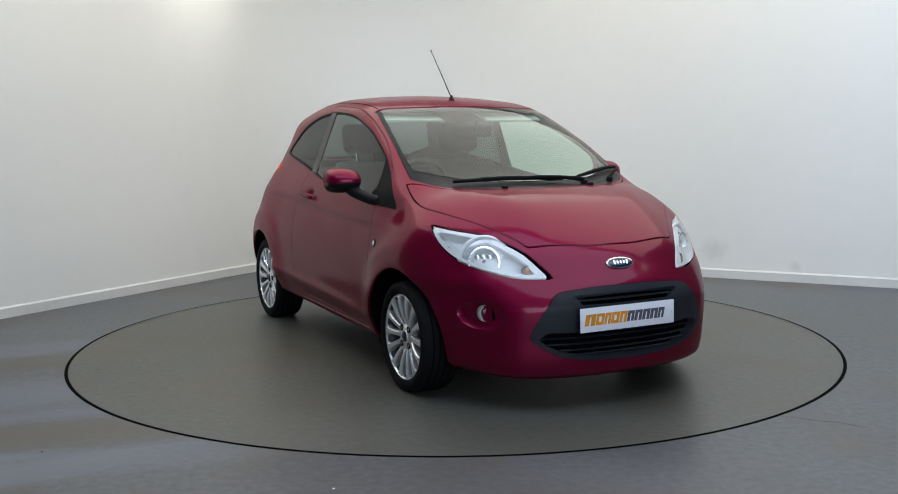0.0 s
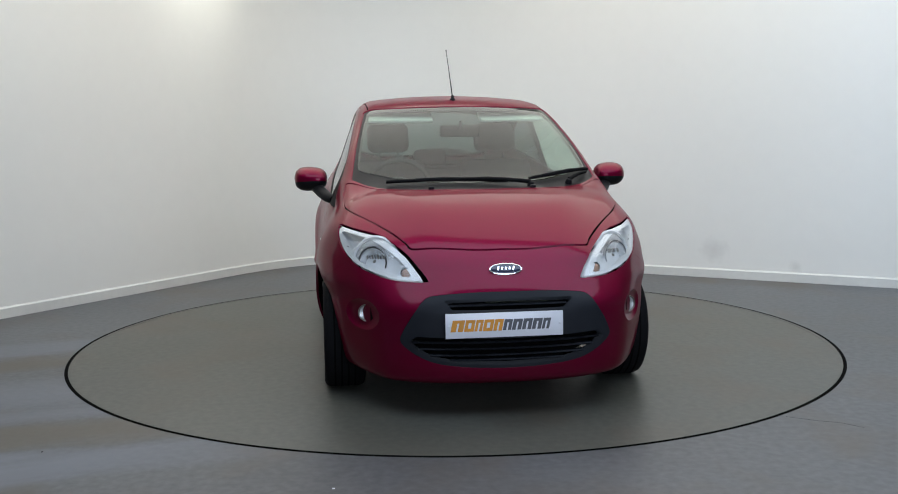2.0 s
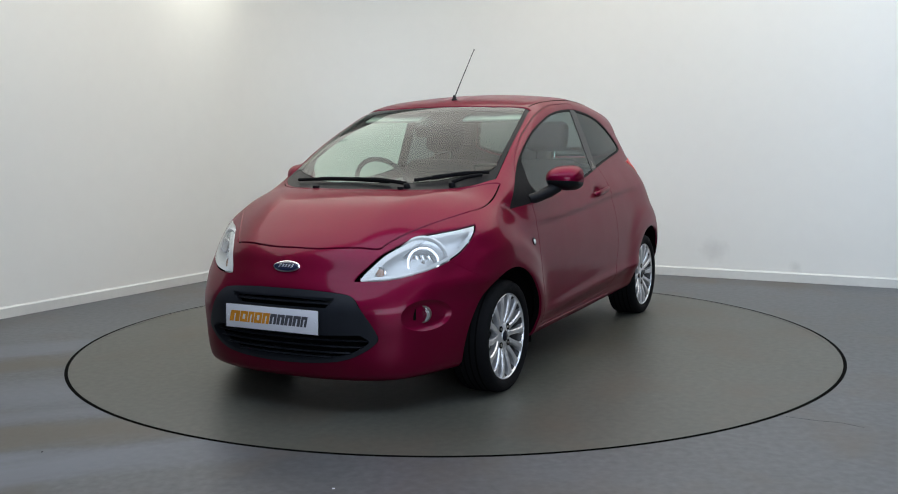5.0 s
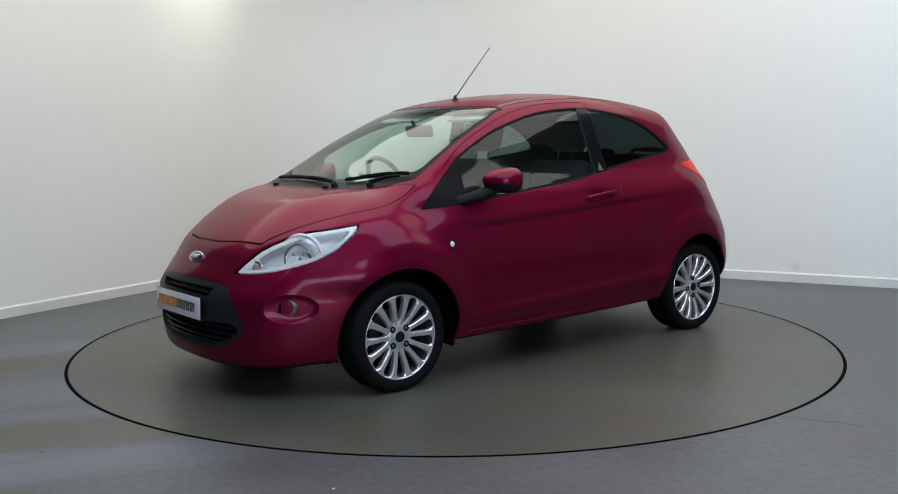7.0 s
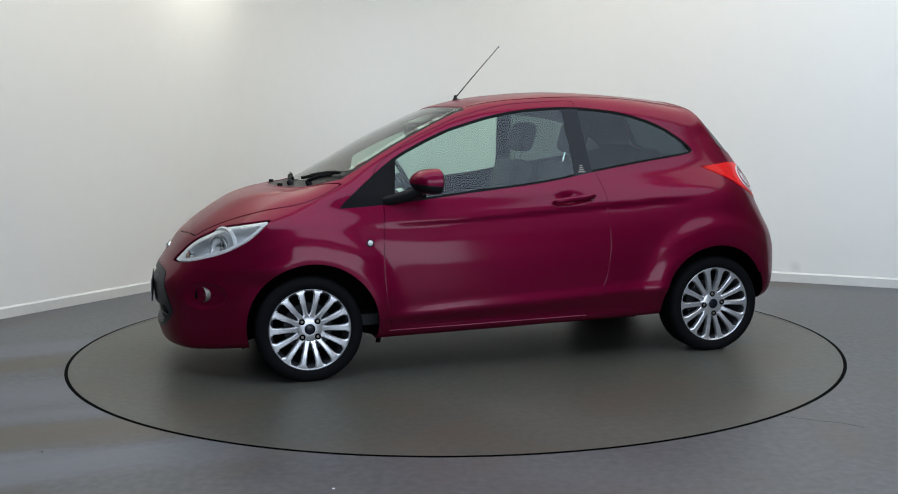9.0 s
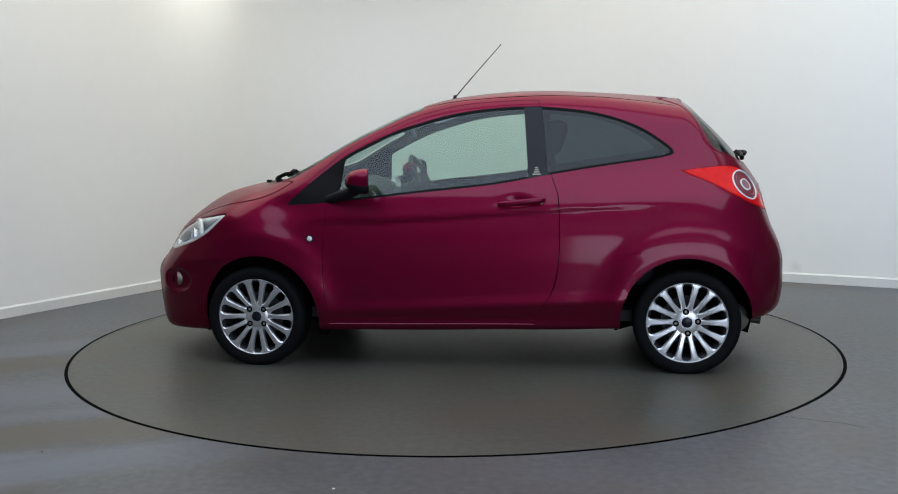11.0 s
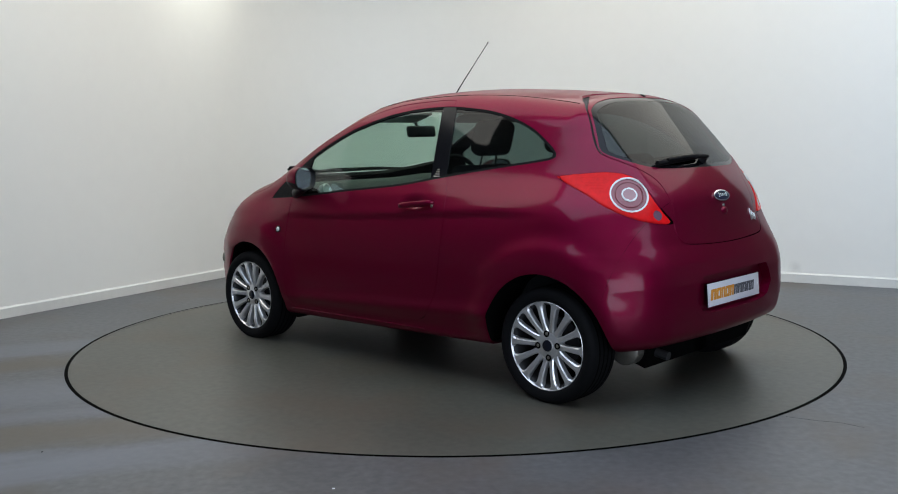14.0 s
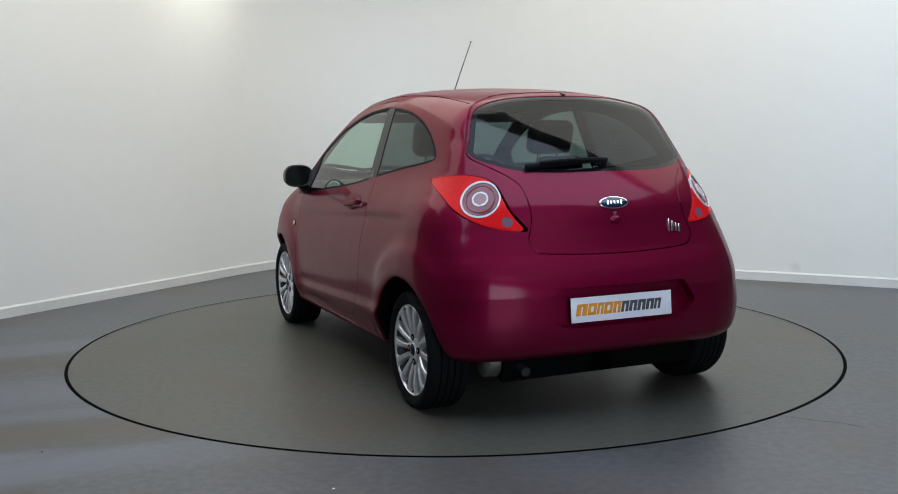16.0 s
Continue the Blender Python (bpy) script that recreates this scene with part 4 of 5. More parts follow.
def build_wheel(car, x, s):
    wheel = new("wheel")
    wheel.parent = car
    tagged(wheel, "silver fourteen-spoke alloy wheel with black tyre")
    wheel.matrix_local = pose(x, s * 0.705, WHEEL_Z, -90 * s)
    R, r0 = 0.274, 0.208
    prof = [(r0 - 0.012, -0.07), (r0 + 0.004, -0.088), (r0 + 0.02, -0.097), (0.246, -0.099), (0.264, -0.090), (R - 0.001, -0.072), (R, -0.03), (R, 0.03), (R - 0.001, 0.072),
            (0.264, 0.090), (0.246, 0.099), (r0 + 0.02, 0.097), (r0 + 0.006, 0.090), (r0 - 0.004, 0.080), (r0 - 0.012, 0.06)]
    part("tyre", lathe(prof, 72, True), RUBBER, wheel, "black rubber tyre")
    for k in range(4):
        h = -0.048 + 0.032 * k
        part("tread_groove", lathe([(R + 0.0006, h - 0.004), (R + 0.0006, h + 0.004), (R - 0.004, h + 0.004), (R - 0.004, h - 0.004)], 48, True), DARK, wheel)
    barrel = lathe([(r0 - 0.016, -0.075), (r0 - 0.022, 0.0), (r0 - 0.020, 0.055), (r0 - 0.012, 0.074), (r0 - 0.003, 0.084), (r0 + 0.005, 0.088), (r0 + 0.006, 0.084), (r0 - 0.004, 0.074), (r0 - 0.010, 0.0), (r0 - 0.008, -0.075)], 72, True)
    part("barrel", barrel, BARREL, wheel, "inner barrel of the rim, darkened for shade")
    lip = lathe([(r0 - 0.013, 0.066), (r0 - 0.006, 0.082), (r0 - 0.001, 0.0875), (r0 + 0.002, 0.085), (r0, 0.074)], 72, True)
    pieces = [lip, lathe([(0.0001, 0.074), (0.03, 0.074), (0.055, 0.072), (0.070, 0.064), (0.076, 0.045), (0.070, 0.03), (0.0001, 0.03)], 56)]
    for k in range(14):
        bm = bmesh.new()
        rows = []
        for t in (0, 0.12, 0.3, 0.5, 0.7, 0.84, 0.90, 0.95, 1.0):
            r = 0.062 + (0.202 - 0.062) * t
            half = 0.0098 + 0.0070 * t + 0.020 * max(0, (t - 0.84) / 0.16) ** 2 + 0.010 * max(0, (0.16 - t) / 0.16)
            h = 0.068 + 0.018 * math.sin(t * math.pi * 0.62)
            rows.append([bm.verts.new((r, dy * half, h + dh)) for dy, dh in ((-1, -0.030), (-1, -0.006), (-0.62, 0.0), (0.62, 0.0), (1, -0.006), (1, -0.030))])
        for a, b in zip(rows, rows[1:]):
            for j in range(6):
                bm.faces.new((a[j], a[(j + 1) % 6], b[(j + 1) % 6], b[j]))
        bm.faces.new(rows[0])
        bm.faces.new(rows[-1][::-1])
        bmesh.ops.recalc_face_normals(bm, faces=bm.faces[:])
        pieces.append(moved(bm, Matrix.Rotation(2 * math.pi * k / 14, 4, "Z")))
    part("rim", join(*pieces), ALLOY, wheel, "silver alloy rim with fourteen spokes", 35)
    part("centre_cap", lathe([(0.0001, 0.082), (0.018, 0.081), (0.026, 0.078), (0.029, 0.070)], 32), CAP, wheel, "dark blue centre cap")
    part("cap_ring", lathe([(0.028, 0.070), (0.031, 0.070), (0.031, 0.077), (0.028, 0.077)], 32, True), ALLOY, wheel)
    for k in range(4):
        a = (math.pi / 4 if x > 0 else 0.1) + k * math.pi / 2
        bolt = lathe([(0.0001, 0.0735), (0.0145, 0.0735), (0.016, 0.0742), (0.0145, 0.070)], 20)
        part("bolt_hole", moved(bolt, Matrix.Translation((0.056 * math.cos(a), 0.056 * math.sin(a), 0.0004))), DARK, wheel, "dark bolt hole")
        part("bolt", moved(lathe([(0.0001, 0.0755), (0.007, 0.0752), (0.0085, 0.0735)], 6), Matrix.Translation((0.056 * math.cos(a), 0.056 * math.sin(a), 0.0004))), DULL, wheel)
    part("brake_disc", lathe([(0.0001, -0.012), (0.09, -0.012), (0.125, -0.008), (0.125, -0.03), (0.0001, -0.03)], 48), BARREL, wheel, "brake disc darkened for shade")
    # black disc added behind the spokes to stand for the shade there
    part("wheel_back", lathe([(0.0001, -0.05), (r0 - 0.016, -0.05), (r0 - 0.016, -0.06), (0.0001, -0.06)], 48), DARK, wheel)


def build_arch_liner(car, x, z, s):
    bm = bmesh.new()
    ring = []
    for k in range(33):
        # swept past the arch: the black ends stand for shade beside the tyre
        a = radians(-17) + radians(214) * k / 32
        px, pz = x + (ARCH + 0.004) * math.cos(a), z + (ARCH + 0.004) * math.sin(a)
        y = on_skin(px, max(pz, 0.21), s)[0][1] * s - 0.006
        ring.append([bm.verts.new((px, s * y, pz)), bm.verts.new((px, s * (y - 0.035), pz)), bm.verts.new((x + 0.37 * math.cos(a), s * (y - 0.05), z + 0.37 * math.sin(a))), bm.verts.new((x + 0.37 * math.cos(a), s * 0.50, z + 0.37 * math.sin(a))), bm.verts.new((x, s * 0.50, z))])
    for a, b in zip(ring, ring[1:]):
        for k in range(4):
            bm.faces.new((a[k], a[k + 1], b[k + 1], b[k]))
    bmesh.ops.remove_doubles(bm, verts=bm.verts[:], dist=1e-4)
    part("arch_liner", bm, DARK, car, "black wheel arch liner, its lower ends standing for shade")


def oval(a, b, h, seg=40, dome=0.004):
    bm = lathe([(0.0001, h + dome), (0.5, h + dome * 0.8), (0.9, h + dome * 0.3), (1.0, h - 0.001), (1.0, -0.004)], seg)
    return moved(bm, Matrix.Diagonal((a, b, 1, 1)))


def build_badge(car, p, n):
    badge = new("badge")
    badge.parent = car
    tagged(badge, "dark blue oval badge with a chrome rim")
    m = frame_at(p, n)
    part("rim", moved(oval(0.074, 0.029, 0.006), m), CHROME, badge)
    part("field", moved(oval(0.067, 0.0235, 0.0095, dome=0.002), m), BLUE, badge)
    bm = join(*[moved(block(-0.005, 0.005, -h, h, 0.0095, 0.0125, 0.001, 1), Matrix.Translation((x, 0, 0)) @ Matrix.Rotation(radians(-16), 4, "Z"))
                for x, h in ((-0.034, 0.011), (-0.017, 0.008), (0.0, 0.008), (0.017, 0.008), (0.034, 0.011))])
    part("emblem", moved(bm, m), CHROME, badge, "raised pale shapes on the badge")


def build_plate(car, p, n, yaw=0.0):
    """Show plate: white, with slanted orange and grey blocks where the trader's name stands."""
    plate = new("number_plate")
    plate.parent = car
    tagged(plate, "white show plate with slanted orange and grey blocks")
    m = frame_at(p, n)
    part("backing", moved(block(-0.260, 0.260, -0.0555, 0.0555, -0.006, 0.0, 0.002), m), PLASTIC, plate)
    part("face", moved(block(-0.2585, 0.2585, -0.054, 0.054, 0.0, 0.003, 0.001), m), PLATE, plate)
    widths = (0.058, 0.046, 0.036, 0.046, 0.042, 0.040, 0.044, 0.044, 0.044, 0.036)
    x = -0.232
    slant = Matrix(((1, 0.22, 0, 0), (0, 1, 0, 0), (0, 0, 1, 0), (0, 0, 0, 1)))
    for k, w in enumerate(widths):
        h = 0.025 if k < 5 else 0.0235
        z0, z1 = 0.003, 0.0042
        t = 0.014 if k in (1, 3) else (w - 0.004 - 0.008) / 2
        x1 = x + w - 0.004
        stuff = [block(x, x + t, -h, h, z0, z1), block(x1 - t, x1, -h, h, z0, z1), block(x + t, x1 - t, h - 0.013, h, z0, z1)]
        if k in (1, 3):
            stuff.append(block(x + t, x1 - t, -h, -h + 0.013, z0, z1))
        part("block", moved(moved(join(*stuff), slant), m), ORANGE if k < 5 else GREY, plate, "slanted orange block" if k < 5 else "slanted dark grey block", smooth=0)
        x += w
    for sx in (-0.245, 0.245):
        part("screw", moved(moved(lathe([(0.0001, 0.0055), (0.004, 0.005), (0.005, 0.003)], 12), Matrix.Translation((sx, 0, 0))), m), PLATE, plate)


def build_door_mirror(car, s):
    mirror = new("door_mirror")
    mirror.parent = car
    tagged(mirror, "magenta door mirror with a black base")
    def shell(lo, hi, grow=0.0):
        bm = bmesh.new()
        rows = []
        for i in range(25):
            u = -1 + 2 * i / 24
            e = (1 - abs(u) ** 2.6) ** (1 / 2.6)
            row = []
            for k in range(19):
                a = math.pi * k / 18
                f, g = math.sin(a), math.cos(a)
                # back of the housing bulges ahead, its open side faces the rear
                z = 1.008 + (0.066 + grow) * e * (-g) * (1 + 0.06 * u)
                xx = 0.500 + (0.120 + grow) * (e ** 0.7) * (f ** 0.75) - 0.020 * u
                row.append(bm.verts.new((xx, s * (0.853 + (0.091 + grow) * u), z)))
            rows.append(row)
        for a, b in zip(rows, rows[1:]):
            for k in range(18):
                bm.faces.new((a[k], a[k + 1], b[k + 1], b[k]))
        bmesh.ops.remove_doubles(bm, verts=bm.verts[:], dist=1e-5)
        bm.faces.ensure_lookup_table()
        geom = bm.verts[:] + bm.edges[:] + bm.faces[:]
        if lo > 0:
            r = bmesh.ops.bisect_plane(bm, geom=geom, plane_co=(0.5, 0, lo), plane_no=(-0.12, 0, 1), clear_inner=True)
        if hi < 2:
            r = bmesh.ops.bisect_plane(bm, geom=bm.verts[:] + bm.edges[:] + bm.faces[:], plane_co=(0.5, 0, hi), plane_no=(-0.12, 0, 1), clear_outer=True)
        bmesh.ops.recalc_face_normals(bm, faces=bm.faces[:])
        mid = Vector((0.5, s * 0.853, 1.0))
        if sum((f.calc_center_median() - mid).dot(f.normal) for f in bm.faces) < 0:
            bmesh.ops.reverse_faces(bm, faces=bm.faces[:])
        return bm
    part("cap", shell(0.985, 3.0), PAINT, mirror, "magenta mirror cap")
    part("lower_housing", shell(0.0, 0.985), PLASTIC, mirror, "black lower housing")
    bm = bmesh.new()
    def sq(a, w, h):
        c, d = math.cos(a), math.sin(a)
        return (0.853 + w * math.copysign(abs(c) ** 0.77, c), 1.008 + h * math.copysign(abs(d) ** 0.77, d))
    angles = np.linspace(0, 2 * math.pi, 48, endpoint=False)
    loops = []
    for w, h, x in ((0.090, 0.065, 0.502), (0.087, 0.062, 0.494), (0.082, 0.057, 0.514)):
        loops.append([bm.verts.new((x - 0.020 * (sq(a, w, h)[0] - 0.853) / 0.084, s * sq(a, w, h)[0], sq(a, w, h)[1])) for a in angles])
    for a, b in zip(loops, loops[1:]):
        for k in range(48):
            bm.faces.new((a[k], a[(k + 1) % 48], b[(k + 1) % 48], b[k]))
    part("mirror_rim", bm, PLASTIC, mirror)
    bm = bmesh.new()
    bm.faces.new([bm.verts.new((0.512 - 0.020 * (sq(a, 0.082, 0.057)[0] - 0.853) / 0.084, s * sq(a, 0.082, 0.057)[0], sq(a, 0.082, 0.057)[1])) for a in angles])
    bmesh.ops.recalc_face_normals(bm, faces=bm.faces[:])
    part("mirror_glass", bm, MIRROR, mirror, "silvered mirror glass", smooth=0)
    p = on_skin(0.72, 0.925, s)[0]
    foot = [Vector((0.74, p[1] - s * 0.01, 0.905)), Vector((0.70, p[1] + s * 0.02, 0.915)), Vector((0.62, s * 0.795, 0.938)), Vector((0.565, s * 0.82, 0.965))]
    part("stalk", tube(foot, 0.026, 12, 0.034), PLASTIC, mirror, "black mirror stalk")


def build_seat(car, y, x):
    seat = new("front_seat")
    seat.parent = car
    tagged(seat, "dark grey cloth front seat with headrest")
    tilt = Matrix.Translation((x, y, 0.50)) @ Matrix.Rotation(radians(-16), 4, "Y")
    part("seat_cushion", block(x - 0.02, x + 0.50, y - 0.24, y + 0.24, 0.36, 0.53, 0.05, 4), CLOTH, seat)
    part("backrest", moved(block(-0.14, 0.0, -0.235, 0.235, 0.0, 0.62, 0.055, 4), tilt), CLOTH, seat)
    part("headrest", moved(block(-0.125, -0.025, -0.135, 0.135, 0.68, 0.87, 0.045, 4), tilt), CLOTH, seat, "padded dark headrest")
    for dy in (-0.06, 0.06):
        part("headrest_post", moved(tube([(-0.075, dy, 0.58), (-0.075, dy, 0.72)], 0.006, 8), tilt), CHROME, seat)


def build_interior(car):
    for y, x in ((0.355, -0.18), (-0.355, -0.12)):
        build_seat(car, y, x)
    bench = new("rear_bench")
    bench.parent = car
    tagged(bench, "dark grey cloth rear bench")
    part("bench_cushion", block(-1.0, -0.5, -0.56, 0.56, 0.42, 0.56, 0.05, 3), CLOTH, bench)
    tilt = Matrix.Translation((-0.93, 0, 0.54)) @ Matrix.Rotation(radians(-14), 4, "Y")
    part("bench_back", moved(block(-0.13, 0.0, -0.55, 0.55, 0.0, 0.50, 0.05, 3), tilt), CLOTH, bench)
    for y in (-0.30, 0.30):
        part("headrest", moved(block(-0.105, -0.02, -0.12, 0.12, 0.50, 0.63, 0.04, 3), tilt), CLOTH, bench)
    part("parcel_shelf", block(-1.36, -1.04, -0.52, 0.52, 1.005, 1.02, 0.004), TRIM, car, "dark parcel shelf")
    part("cabin_floor", block(-1.35, 1.0, -0.62, 0.62, 0.24, 0.30), TRIM, car, "dark cabin carpet")
    # dashboard: a rounded ledge under the windscreen
    bm = bmesh.new()
    rows = []
    for y in np.linspace(-0.66, 0.66, 25):
        hood_ = 0.030 * bell(y, -0.35, 0.13)
        prof = [(1.04 - 0.30 * y * y, 0.945), (0.86 - 0.12 * y * y, 0.965 + hood_ * 0.4), (0.72, 0.962 + hood_), (0.63, 0.930 + hood_), (0.60, 0.86), (0.63, 0.70), (0.78, 0.45)]
        rows.append([bm.verts.new((x, y, z)) for x, z in prof])
    for a, b in zip(rows, rows[1:]):
        for k in range(6):
            bm.faces.new((a[k], a[k + 1], b[k + 1], b[k]))
    bmesh.ops.recalc_face_normals(bm, faces=bm.faces[:])
    part("dashboard", bm, TRIM, car, "dark grey moulded dashboard", 60)
    for y in (0.60, -0.60):
        m = frame_at((0.622, y, 0.925), (-0.9, -0.2 * np.sign(y), 0.35))
        part("air_vent", moved(lathe([(0.0001, 0.002), (0.026, 0.004), (0.034, 0.012), (0.042, 0.010), (0.044, -0.02)], 28), m), SATIN, car, "round silver-rimmed air vent")
    wheel = new("steering_wheel")
    wheel.parent = car
    tagged(wheel, "dark three-spoke steering wheel with silver inserts")
    m = frame_at((0.40, -0.355, 0.945), (-0.90, 0, 0.43))
    ring = [(0.178 + 0.014 * math.cos(a), 0.014 * math.sin(a)) for a in np.linspace(0, 2 * math.pi, 12, endpoint=False)]
    part("wheel_ring", moved(lathe(ring, 48, True), m), TRIM, wheel)
    part("wheel_hub", moved(moved(lathe([(0.0001, 0.03), (0.05, 0.027), (0.075, 0.01), (0.078, -0.02)], 36), Matrix.Diagonal((1.1, 0.9, 1, 1))), m), TRIM, wheel)
    for a, stuff in ((0.0, SATIN), (180.0, SATIN), (-90.0, TRIM)):
        spoke = moved(block(0.06, 0.172, -0.024, 0.024, -0.006, 0.006, 0.005), Matrix.Rotation(radians(a + (12 if a == 0 else -12 if a == 180 else 0)), 4, "Z"))
        part("wheel_spoke", moved(spoke, m), stuff, wheel)
    part("steering_column", tube([(0.42, -0.355, 0.93), (0.66, -0.355, 0.82)], 0.045, 14), TRIM, car)
    mirror = new("interior_mirror")
    mirror.parent = car
    tagged(mirror, "dark rear-view mirror under the roof")
    part("mirror_housing", moved(block(-0.02, 0.02, -0.115, 0.115, -0.035, 0.035, 0.016, 3), pose(0.42, 0, 1.265, 0, 12, 0)), PLASTIC, mirror)
    part("mirror_arm", tube([(0.44, 0, 1.27), (0.47, 0, 1.325)], 0.009, 8), PLASTIC, mirror)
    for y in (0.33, -0.33):
        part("sun_visor", moved(block(-0.075, 0.075, -0.19, 0.19, -0.008, 0.008, 0.007), pose(0.255, y, 1.345, 0, 18, 0)), BASE, car, "pale folded sun visor")
    part("gear_lever", join(tube([(0.45, 0, 0.55), (0.42, 0, 0.76)], 0.010, 8), moved(lathe([(0.0001, 0.03), (0.018, 0.025), (0.024, 0.0), (0.014, -0.025)], 20), Matrix.Translation((0.418, 0, 0.775)))), TRIM, car)
    part("centre_console", block(0.30, 0.75, -0.10, 0.10, 0.30, 0.62, 0.03, 3), TRIM, car)


def build_wiper(car, name, pivot, tip, n, top, blade0, blade1):
    wiper = new(name)
    wiper.parent = car
    tagged(wiper, "black wiper arm and blade resting on the glass")
    part("pivot_cap", moved(lathe([(0.0001, 0.022), (0.012, 0.020), (0.017, 0.008), (0.018, -0.01)], 20), frame_at(pivot, n)), PLASTIC, wiper)
    mids = [Vector(pivot).lerp(Vector(tip), k / 6) for k in range(7)]
    if top:
        arm = [Vector(on_top(p.x, p.y, 0.016 + 0.008 * math.sin(math.pi * k / 6))[0]) for k, p in enumerate(mids)]
        pts = [Vector(on_top(blade0[0] + (blade1[0] - blade0[0]) * k / 8, blade0[1] + (blade1[1] - blade0[1]) * k / 8, 0.012)[0]) for k in range(9)]
    else:
        arm = [Vector(on_end(p.y, p.z, -1, 0.030 + 0.012 * math.sin(math.pi * k / 6))[0]) for k, p in enumerate(mids)]
        pts = [Vector(on_end(blade0[0] + (blade1[0] - blade0[0]) * k / 8, blade0[1] + (blade1[1] - blade0[1]) * k / 8, -1, 0.014)[0]) for k in range(9)]
    part("wiper_arm", tube(arm, 0.011, 8, 0.008), RUBBER, wiper)
    part("wiper_blade", tube(pts, 0.009 if top else 0.013, 8), RUBBER, wiper)
    part("blade_spine", tube([p + Vector(n) * 0.010 for p in pts[2:7]], 0.005, 6), PLASTIC, wiper)


def build_small_parts(car):
    # aerial, washer jets, wipers
    aerial = new("aerial")
    aerial.parent = car
    tagged(aerial, "thin black roof aerial leaning back on a rubber foot")
    part("foot", moved(lathe([(0.0001, 0.030), (0.008, 0.028), (0.011, 0.012), (0.019, 0.002), (0.020, -0.004)], 20), Matrix.Translation((0.145, 0, 1.449))), PLASTIC, aerial)
    part("mast", tube([(0.145, 0, 1.462), (0.045, 0, 1.575), (-0.127, 0, 1.763)], 0.0036, 8, 0.0022), PLASTIC, aerial)
    part("mast_tip", moved(lathe([(0.0001, 0.006), (0.0035, 0.003), (0.0035, -0.006)], 10), Matrix.Translation((-0.128, 0, 1.765))), PLASTIC, aerial)
    for y in (-0.258, 0.253):
        p, n = on_top(1.225, y)
        part("washer_jet", moved(block(-0.012, 0.016, -0.014, 0.014, -0.004, 0.012, 0.005), Matrix.Translation(p)), PLASTIC, car, "small black washer jet")
    n = (0.45, 0, 0.89)
    build_wiper(car, "windscreen_wiper", on_top(1.170, 0.255)[0], on_top(1.125, -0.12)[0], n, True, (1.080, -0.47), (1.142, 0.14))
    build_wiper(car, "windscreen_wiper", on_top(1.095, 0.47)[0], on_top(0.985, 0.585)[0], n, True, (1.100, 0.26), (0.945, 0.605))
    build_wiper(car, "rear_wiper", on_end(-0.02, 1.105, -1)[0], on_end(0.30, 1.098, -1)[0], (-0.7, 0, 0.7), False, (0.02, 1.118), (0.36, 1.092))
    # door handles, indicator repeaters
    for s in (1, -1):
        handle = new("door_handle")
        handle.parent = car
        tagged(handle, "magenta door handle over a shallow finger cup")
        ends = [np.array(on_skin(x, z, s, 0.004)[0]) for x, z in ((-0.175, 0.878), (-0.425, 0.903))]
        bm = bmesh.new()
        rows = []
        for k in range(13):
            u = k / 12
            e = max(1 - abs(2 * u - 1) ** 4, 0.0) ** 0.5
            p = ends[0] * (1 - u) + ends[1] * u + np.array((0, s * (0.010 + 0.012 * e), 0))
            rows.append([bm.verts.new((p[0], p[1] + s * dy * (0.35 + 0.65 * e), p[2] + dz * (0.45 + 0.55 * e))) for dy, dz in ((0.004, -0.017), (0.011, -0.008), (0.012, 0.006), (0.006, 0.014), (-0.010, 0.012), (-0.010, -0.015))])
        for a, b in zip(rows, rows[1:]):
            for k in range(6):
                bm.faces.new((a[k], a[(k + 1) % 6], b[(k + 1) % 6], b[k]))
        bm.faces.new(rows[0])
        bm.faces.new(rows[-1][::-1])
        bmesh.ops.recalc_face_normals(bm, faces=bm.faces[:])
        part("grip", bm, PAINT, handle, "", 60)
        p, n = on_skin(-0.405, 0.885, s, 0.002)
        part("lock", moved(lathe([(0.0001, 0.003), (0.007, 0.002), (0.009, -0.004)], 16), frame_at(p, n)), DULL, handle)
        p, n = on_skin(0.833, 0.699, s, 0.002)
        rep = part("indicator_repeater", moved(lathe([(0.0001, 0.007), (0.008, 0.006), (0.014, 0.002), (0.015, -0.004)], 24), frame_at(p, n)), WHITE, car, "small round pale side indicator")
        part("repeater_ring", moved(lathe([(0.015, -0.004), (0.020, -0.002), (0.020, 0.002), (0.015, 0.003)], 24, True), frame_at(p, n)), PLASTIC, rep)
        # pale crest sticker on the door pillar
        p, n = on_skin(-0.375, 1.052, s, -0.002)
        bars = join(*[block(-w / 2, w / 2, y - 0.003, y + 0.003, 0, 0.001) for y, w in ((-0.020, 0.044), (-0.008, 0.030), (0.004, 0.022), (0.016, 0.016))])
        part("sticker", moved(bars, frame_at(p, n)), DULL, car, "small pale crest sticker in bars", smooth=0)
        # sill strip and roof joint
        pts = [on_skin(x, 0.248 - 0.012 * step(x, -0.4, 0.7), s, -0.002)[0] for x in np.linspace(0.74, -0.36, 24)]
        part("sill_strip", tube(pts, 0.005, 6), PAINT, car)
        pts = []
        for x in np.linspace(0.235, -1.10, 40):
            y = 0.515 - 0.055 * step(-x, 0.2, 1.1)
            pts.append(on_top(x, s * y, -0.0025)[0])
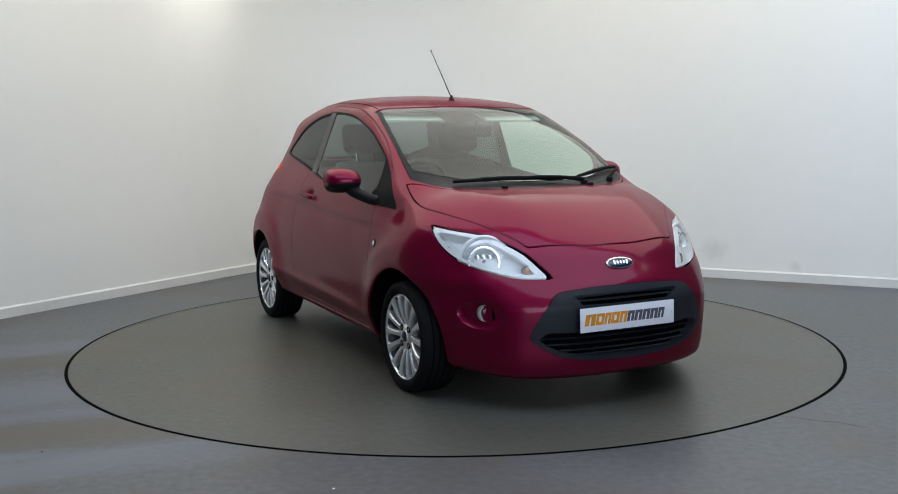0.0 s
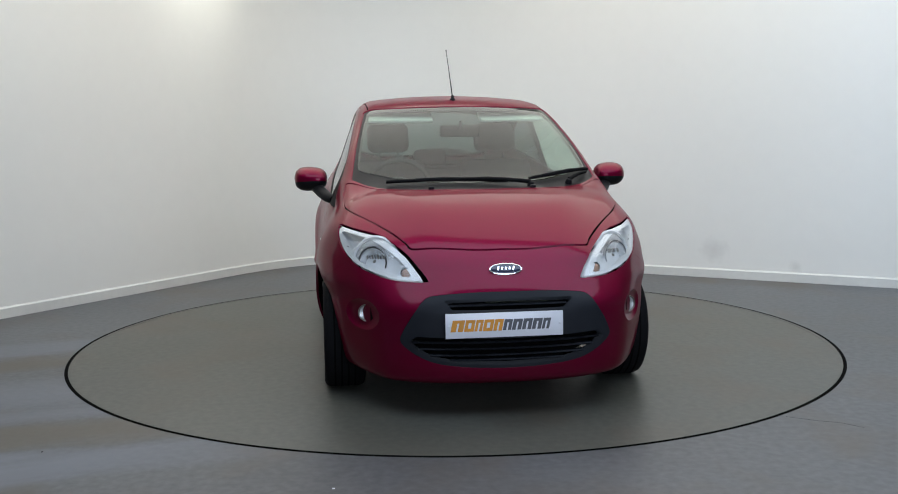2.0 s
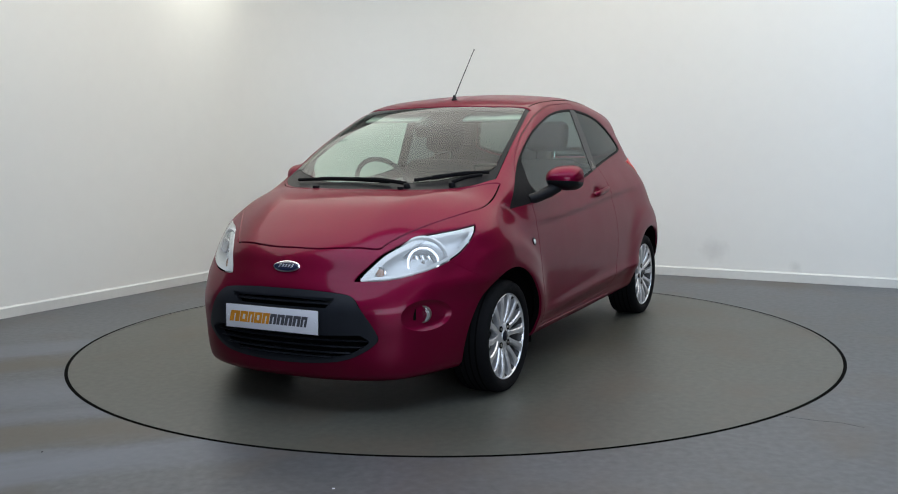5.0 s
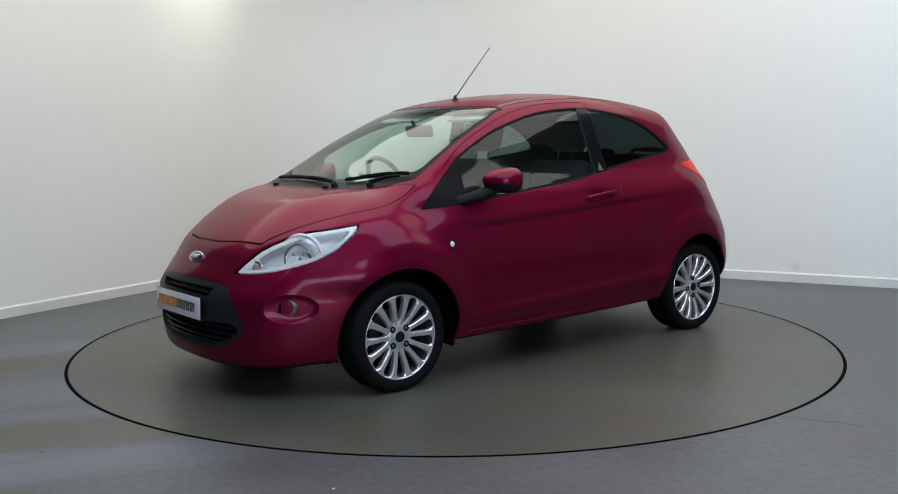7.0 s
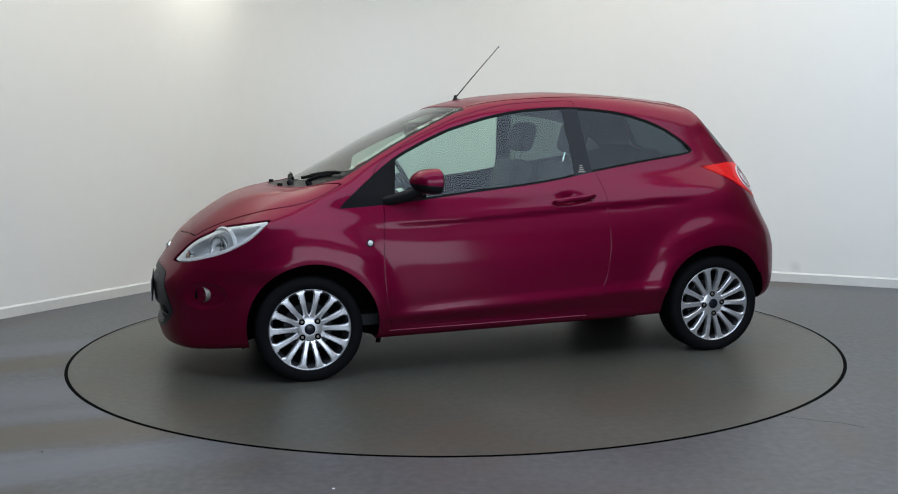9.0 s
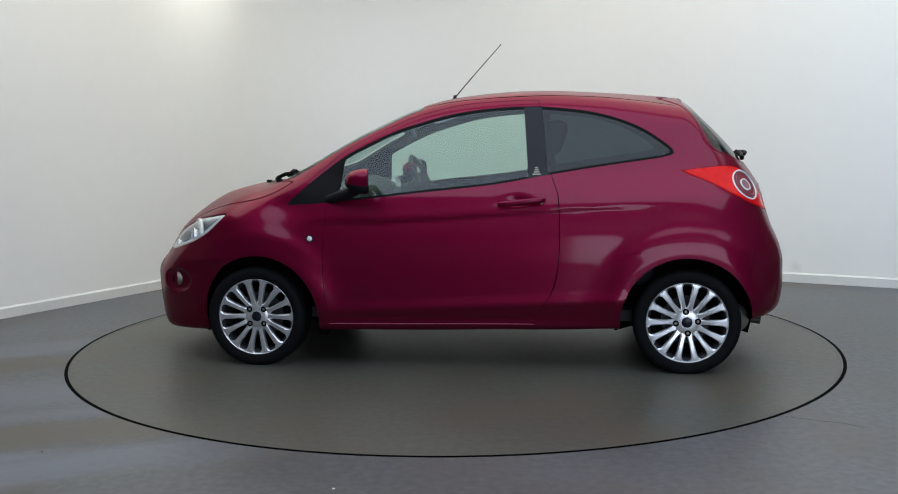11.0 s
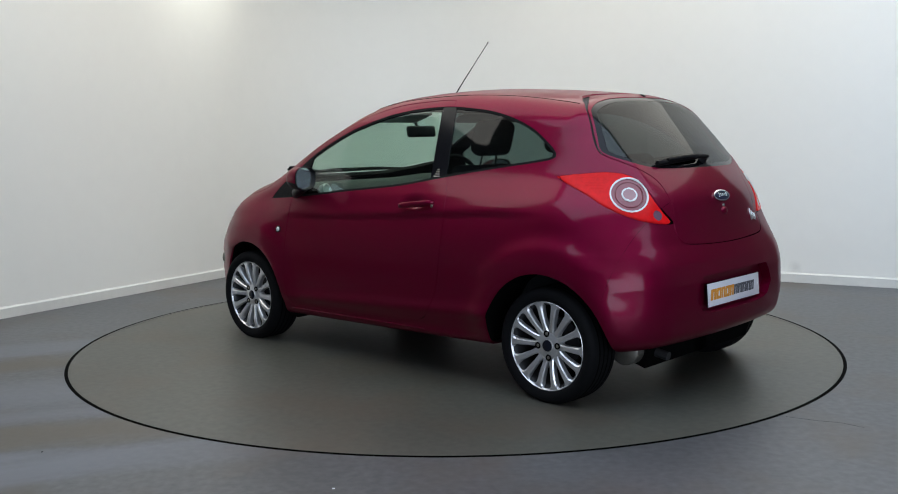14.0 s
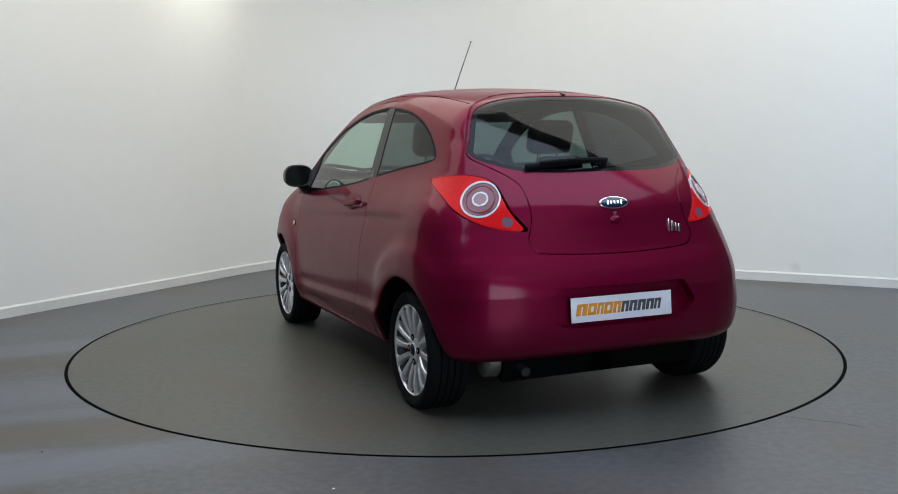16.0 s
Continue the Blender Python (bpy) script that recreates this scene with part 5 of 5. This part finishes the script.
        part("roof_joint", tube(pts, 0.0042, 6), DARK, car, "dark joint along the roof")
    p, n = on_end(-0.003, 0.652, 1, 0.001)
    build_badge(car, p, n)
    p, n = on_end(0.0, 0.938, -1, 0.001)
    build_badge(car, p, n)
    build_plate(car, (1.929, -0.027, 0.426), (1.0, 0, 0.03))
    build_plate(car, (-1.680, 0.001, 0.490), (-1.0, 0, 0.08))
    # rear details: emblem, tailgate catch, brake light, exhaust
    p, n = on_end(-0.315, 0.822, -1, 0.001)
    m = frame_at(p, n)
    bars = join(*[moved(block(-0.006, 0.006, -h / 2, h / 2, 0, 0.006, 0.002), Matrix.Translation((x, y, 0)) @ Matrix.Rotation(radians(-18), 4, "Z"))
                  for x, y, h in ((-0.028, 0.006, 0.062), (-0.008, 0.0, 0.048), (0.012, -0.006, 0.040), (0.030, -0.010, 0.040))])
    part("emblem", moved(bars, m), CHROME, car, "chrome model emblem as plain bars")
    p, n = on_end(0.0, 0.868, -1, 0.0)
    catch = part("tailgate_catch", moved(moved(lathe([(0.0001, 0.010), (0.6, 0.009), (0.9, 0.004), (1.0, -0.004)], 28), Matrix.Diagonal((0.030, 0.020, 1, 1))), frame_at(p, n)), PAINT, car)
    p, n = on_end(0.0, 0.893, -1, 0.0)
    part("lock_barrel", moved(lathe([(0.0001, 0.005), (0.008, 0.004), (0.010, -0.002)], 18), frame_at(p, n)), CHROME, catch)
    p, n = on_end(0.0, 1.428, -1, 0.0)
    part("brake_light", moved(block(-0.010, 0.010, -0.012, 0.012, -0.004, 0.006, 0.003), frame_at(p, n)), GLOSSY, car, "small dark high brake light")
    silencer = moved(lathe([(0.0001, -0.17), (0.06, -0.168), (0.075, -0.155), (0.078, 0.0), (0.075, 0.155), (0.06, 0.168), (0.0001, 0.17)], 28), pose(-1.42, 0.40, 0.252, 90, 0, 0))
    ex = part("exhaust", silencer, DULL, car, "dull metal exhaust silencer and pipe")
    part("tailpipe", tube([(-1.46, 0.42, 0.235), (-1.53, 0.42, 0.225), (-1.575, 0.42, 0.218)], 0.021, 14), BARREL, ex)
    part("rear_axle", tube([(-1.15, -0.62, 0.26), (-1.15, 0.62, 0.26)], 0.035, 12), DARK, car, "black rear axle beam")
    part("floor_pan", block(-1.30, 1.62, -0.48, 0.48, 0.255, 0.285), DARK, car, "black underbody pan")


def build_car():
    car = new("car")
    tagged(car, "small magenta three-door hatchback parked on the turntable", "car")
    build_body(car)
    for (ax, az), x in zip(ARCHES, AXLES):
        for s in (1, -1):
            build_arch_liner(car, ax, az, s)
            build_wheel(car, x, s)
    for s in (1, -1):
        build_door_mirror(car, s)
    build_interior(car)
    build_small_parts(car)
    return car


car = build_car()


# ---- motion: the turntable turns the car ----
PIVOT = Vector((0.165, -0.007, 0))


def heading(t):
    """Degrees by which the car's nose is turned from facing the camera."""
    return {0.0: 26.93, 0.5: 24.15, 1.0: 19.38}.get(t, 31.16 - 11.715 * t)


def motions():
    times = [k / 2 for k in range(33)]
    walk(turntable, [(t, pose(0, 0, 0, 0, 0, heading(t) - 90)) for t in times])
    walk(car, [(t, pose(0, 0, 0, 0, 0, heading(t) - 90) @ Matrix.Translation(-PIVOT)) for t in times])


motions()
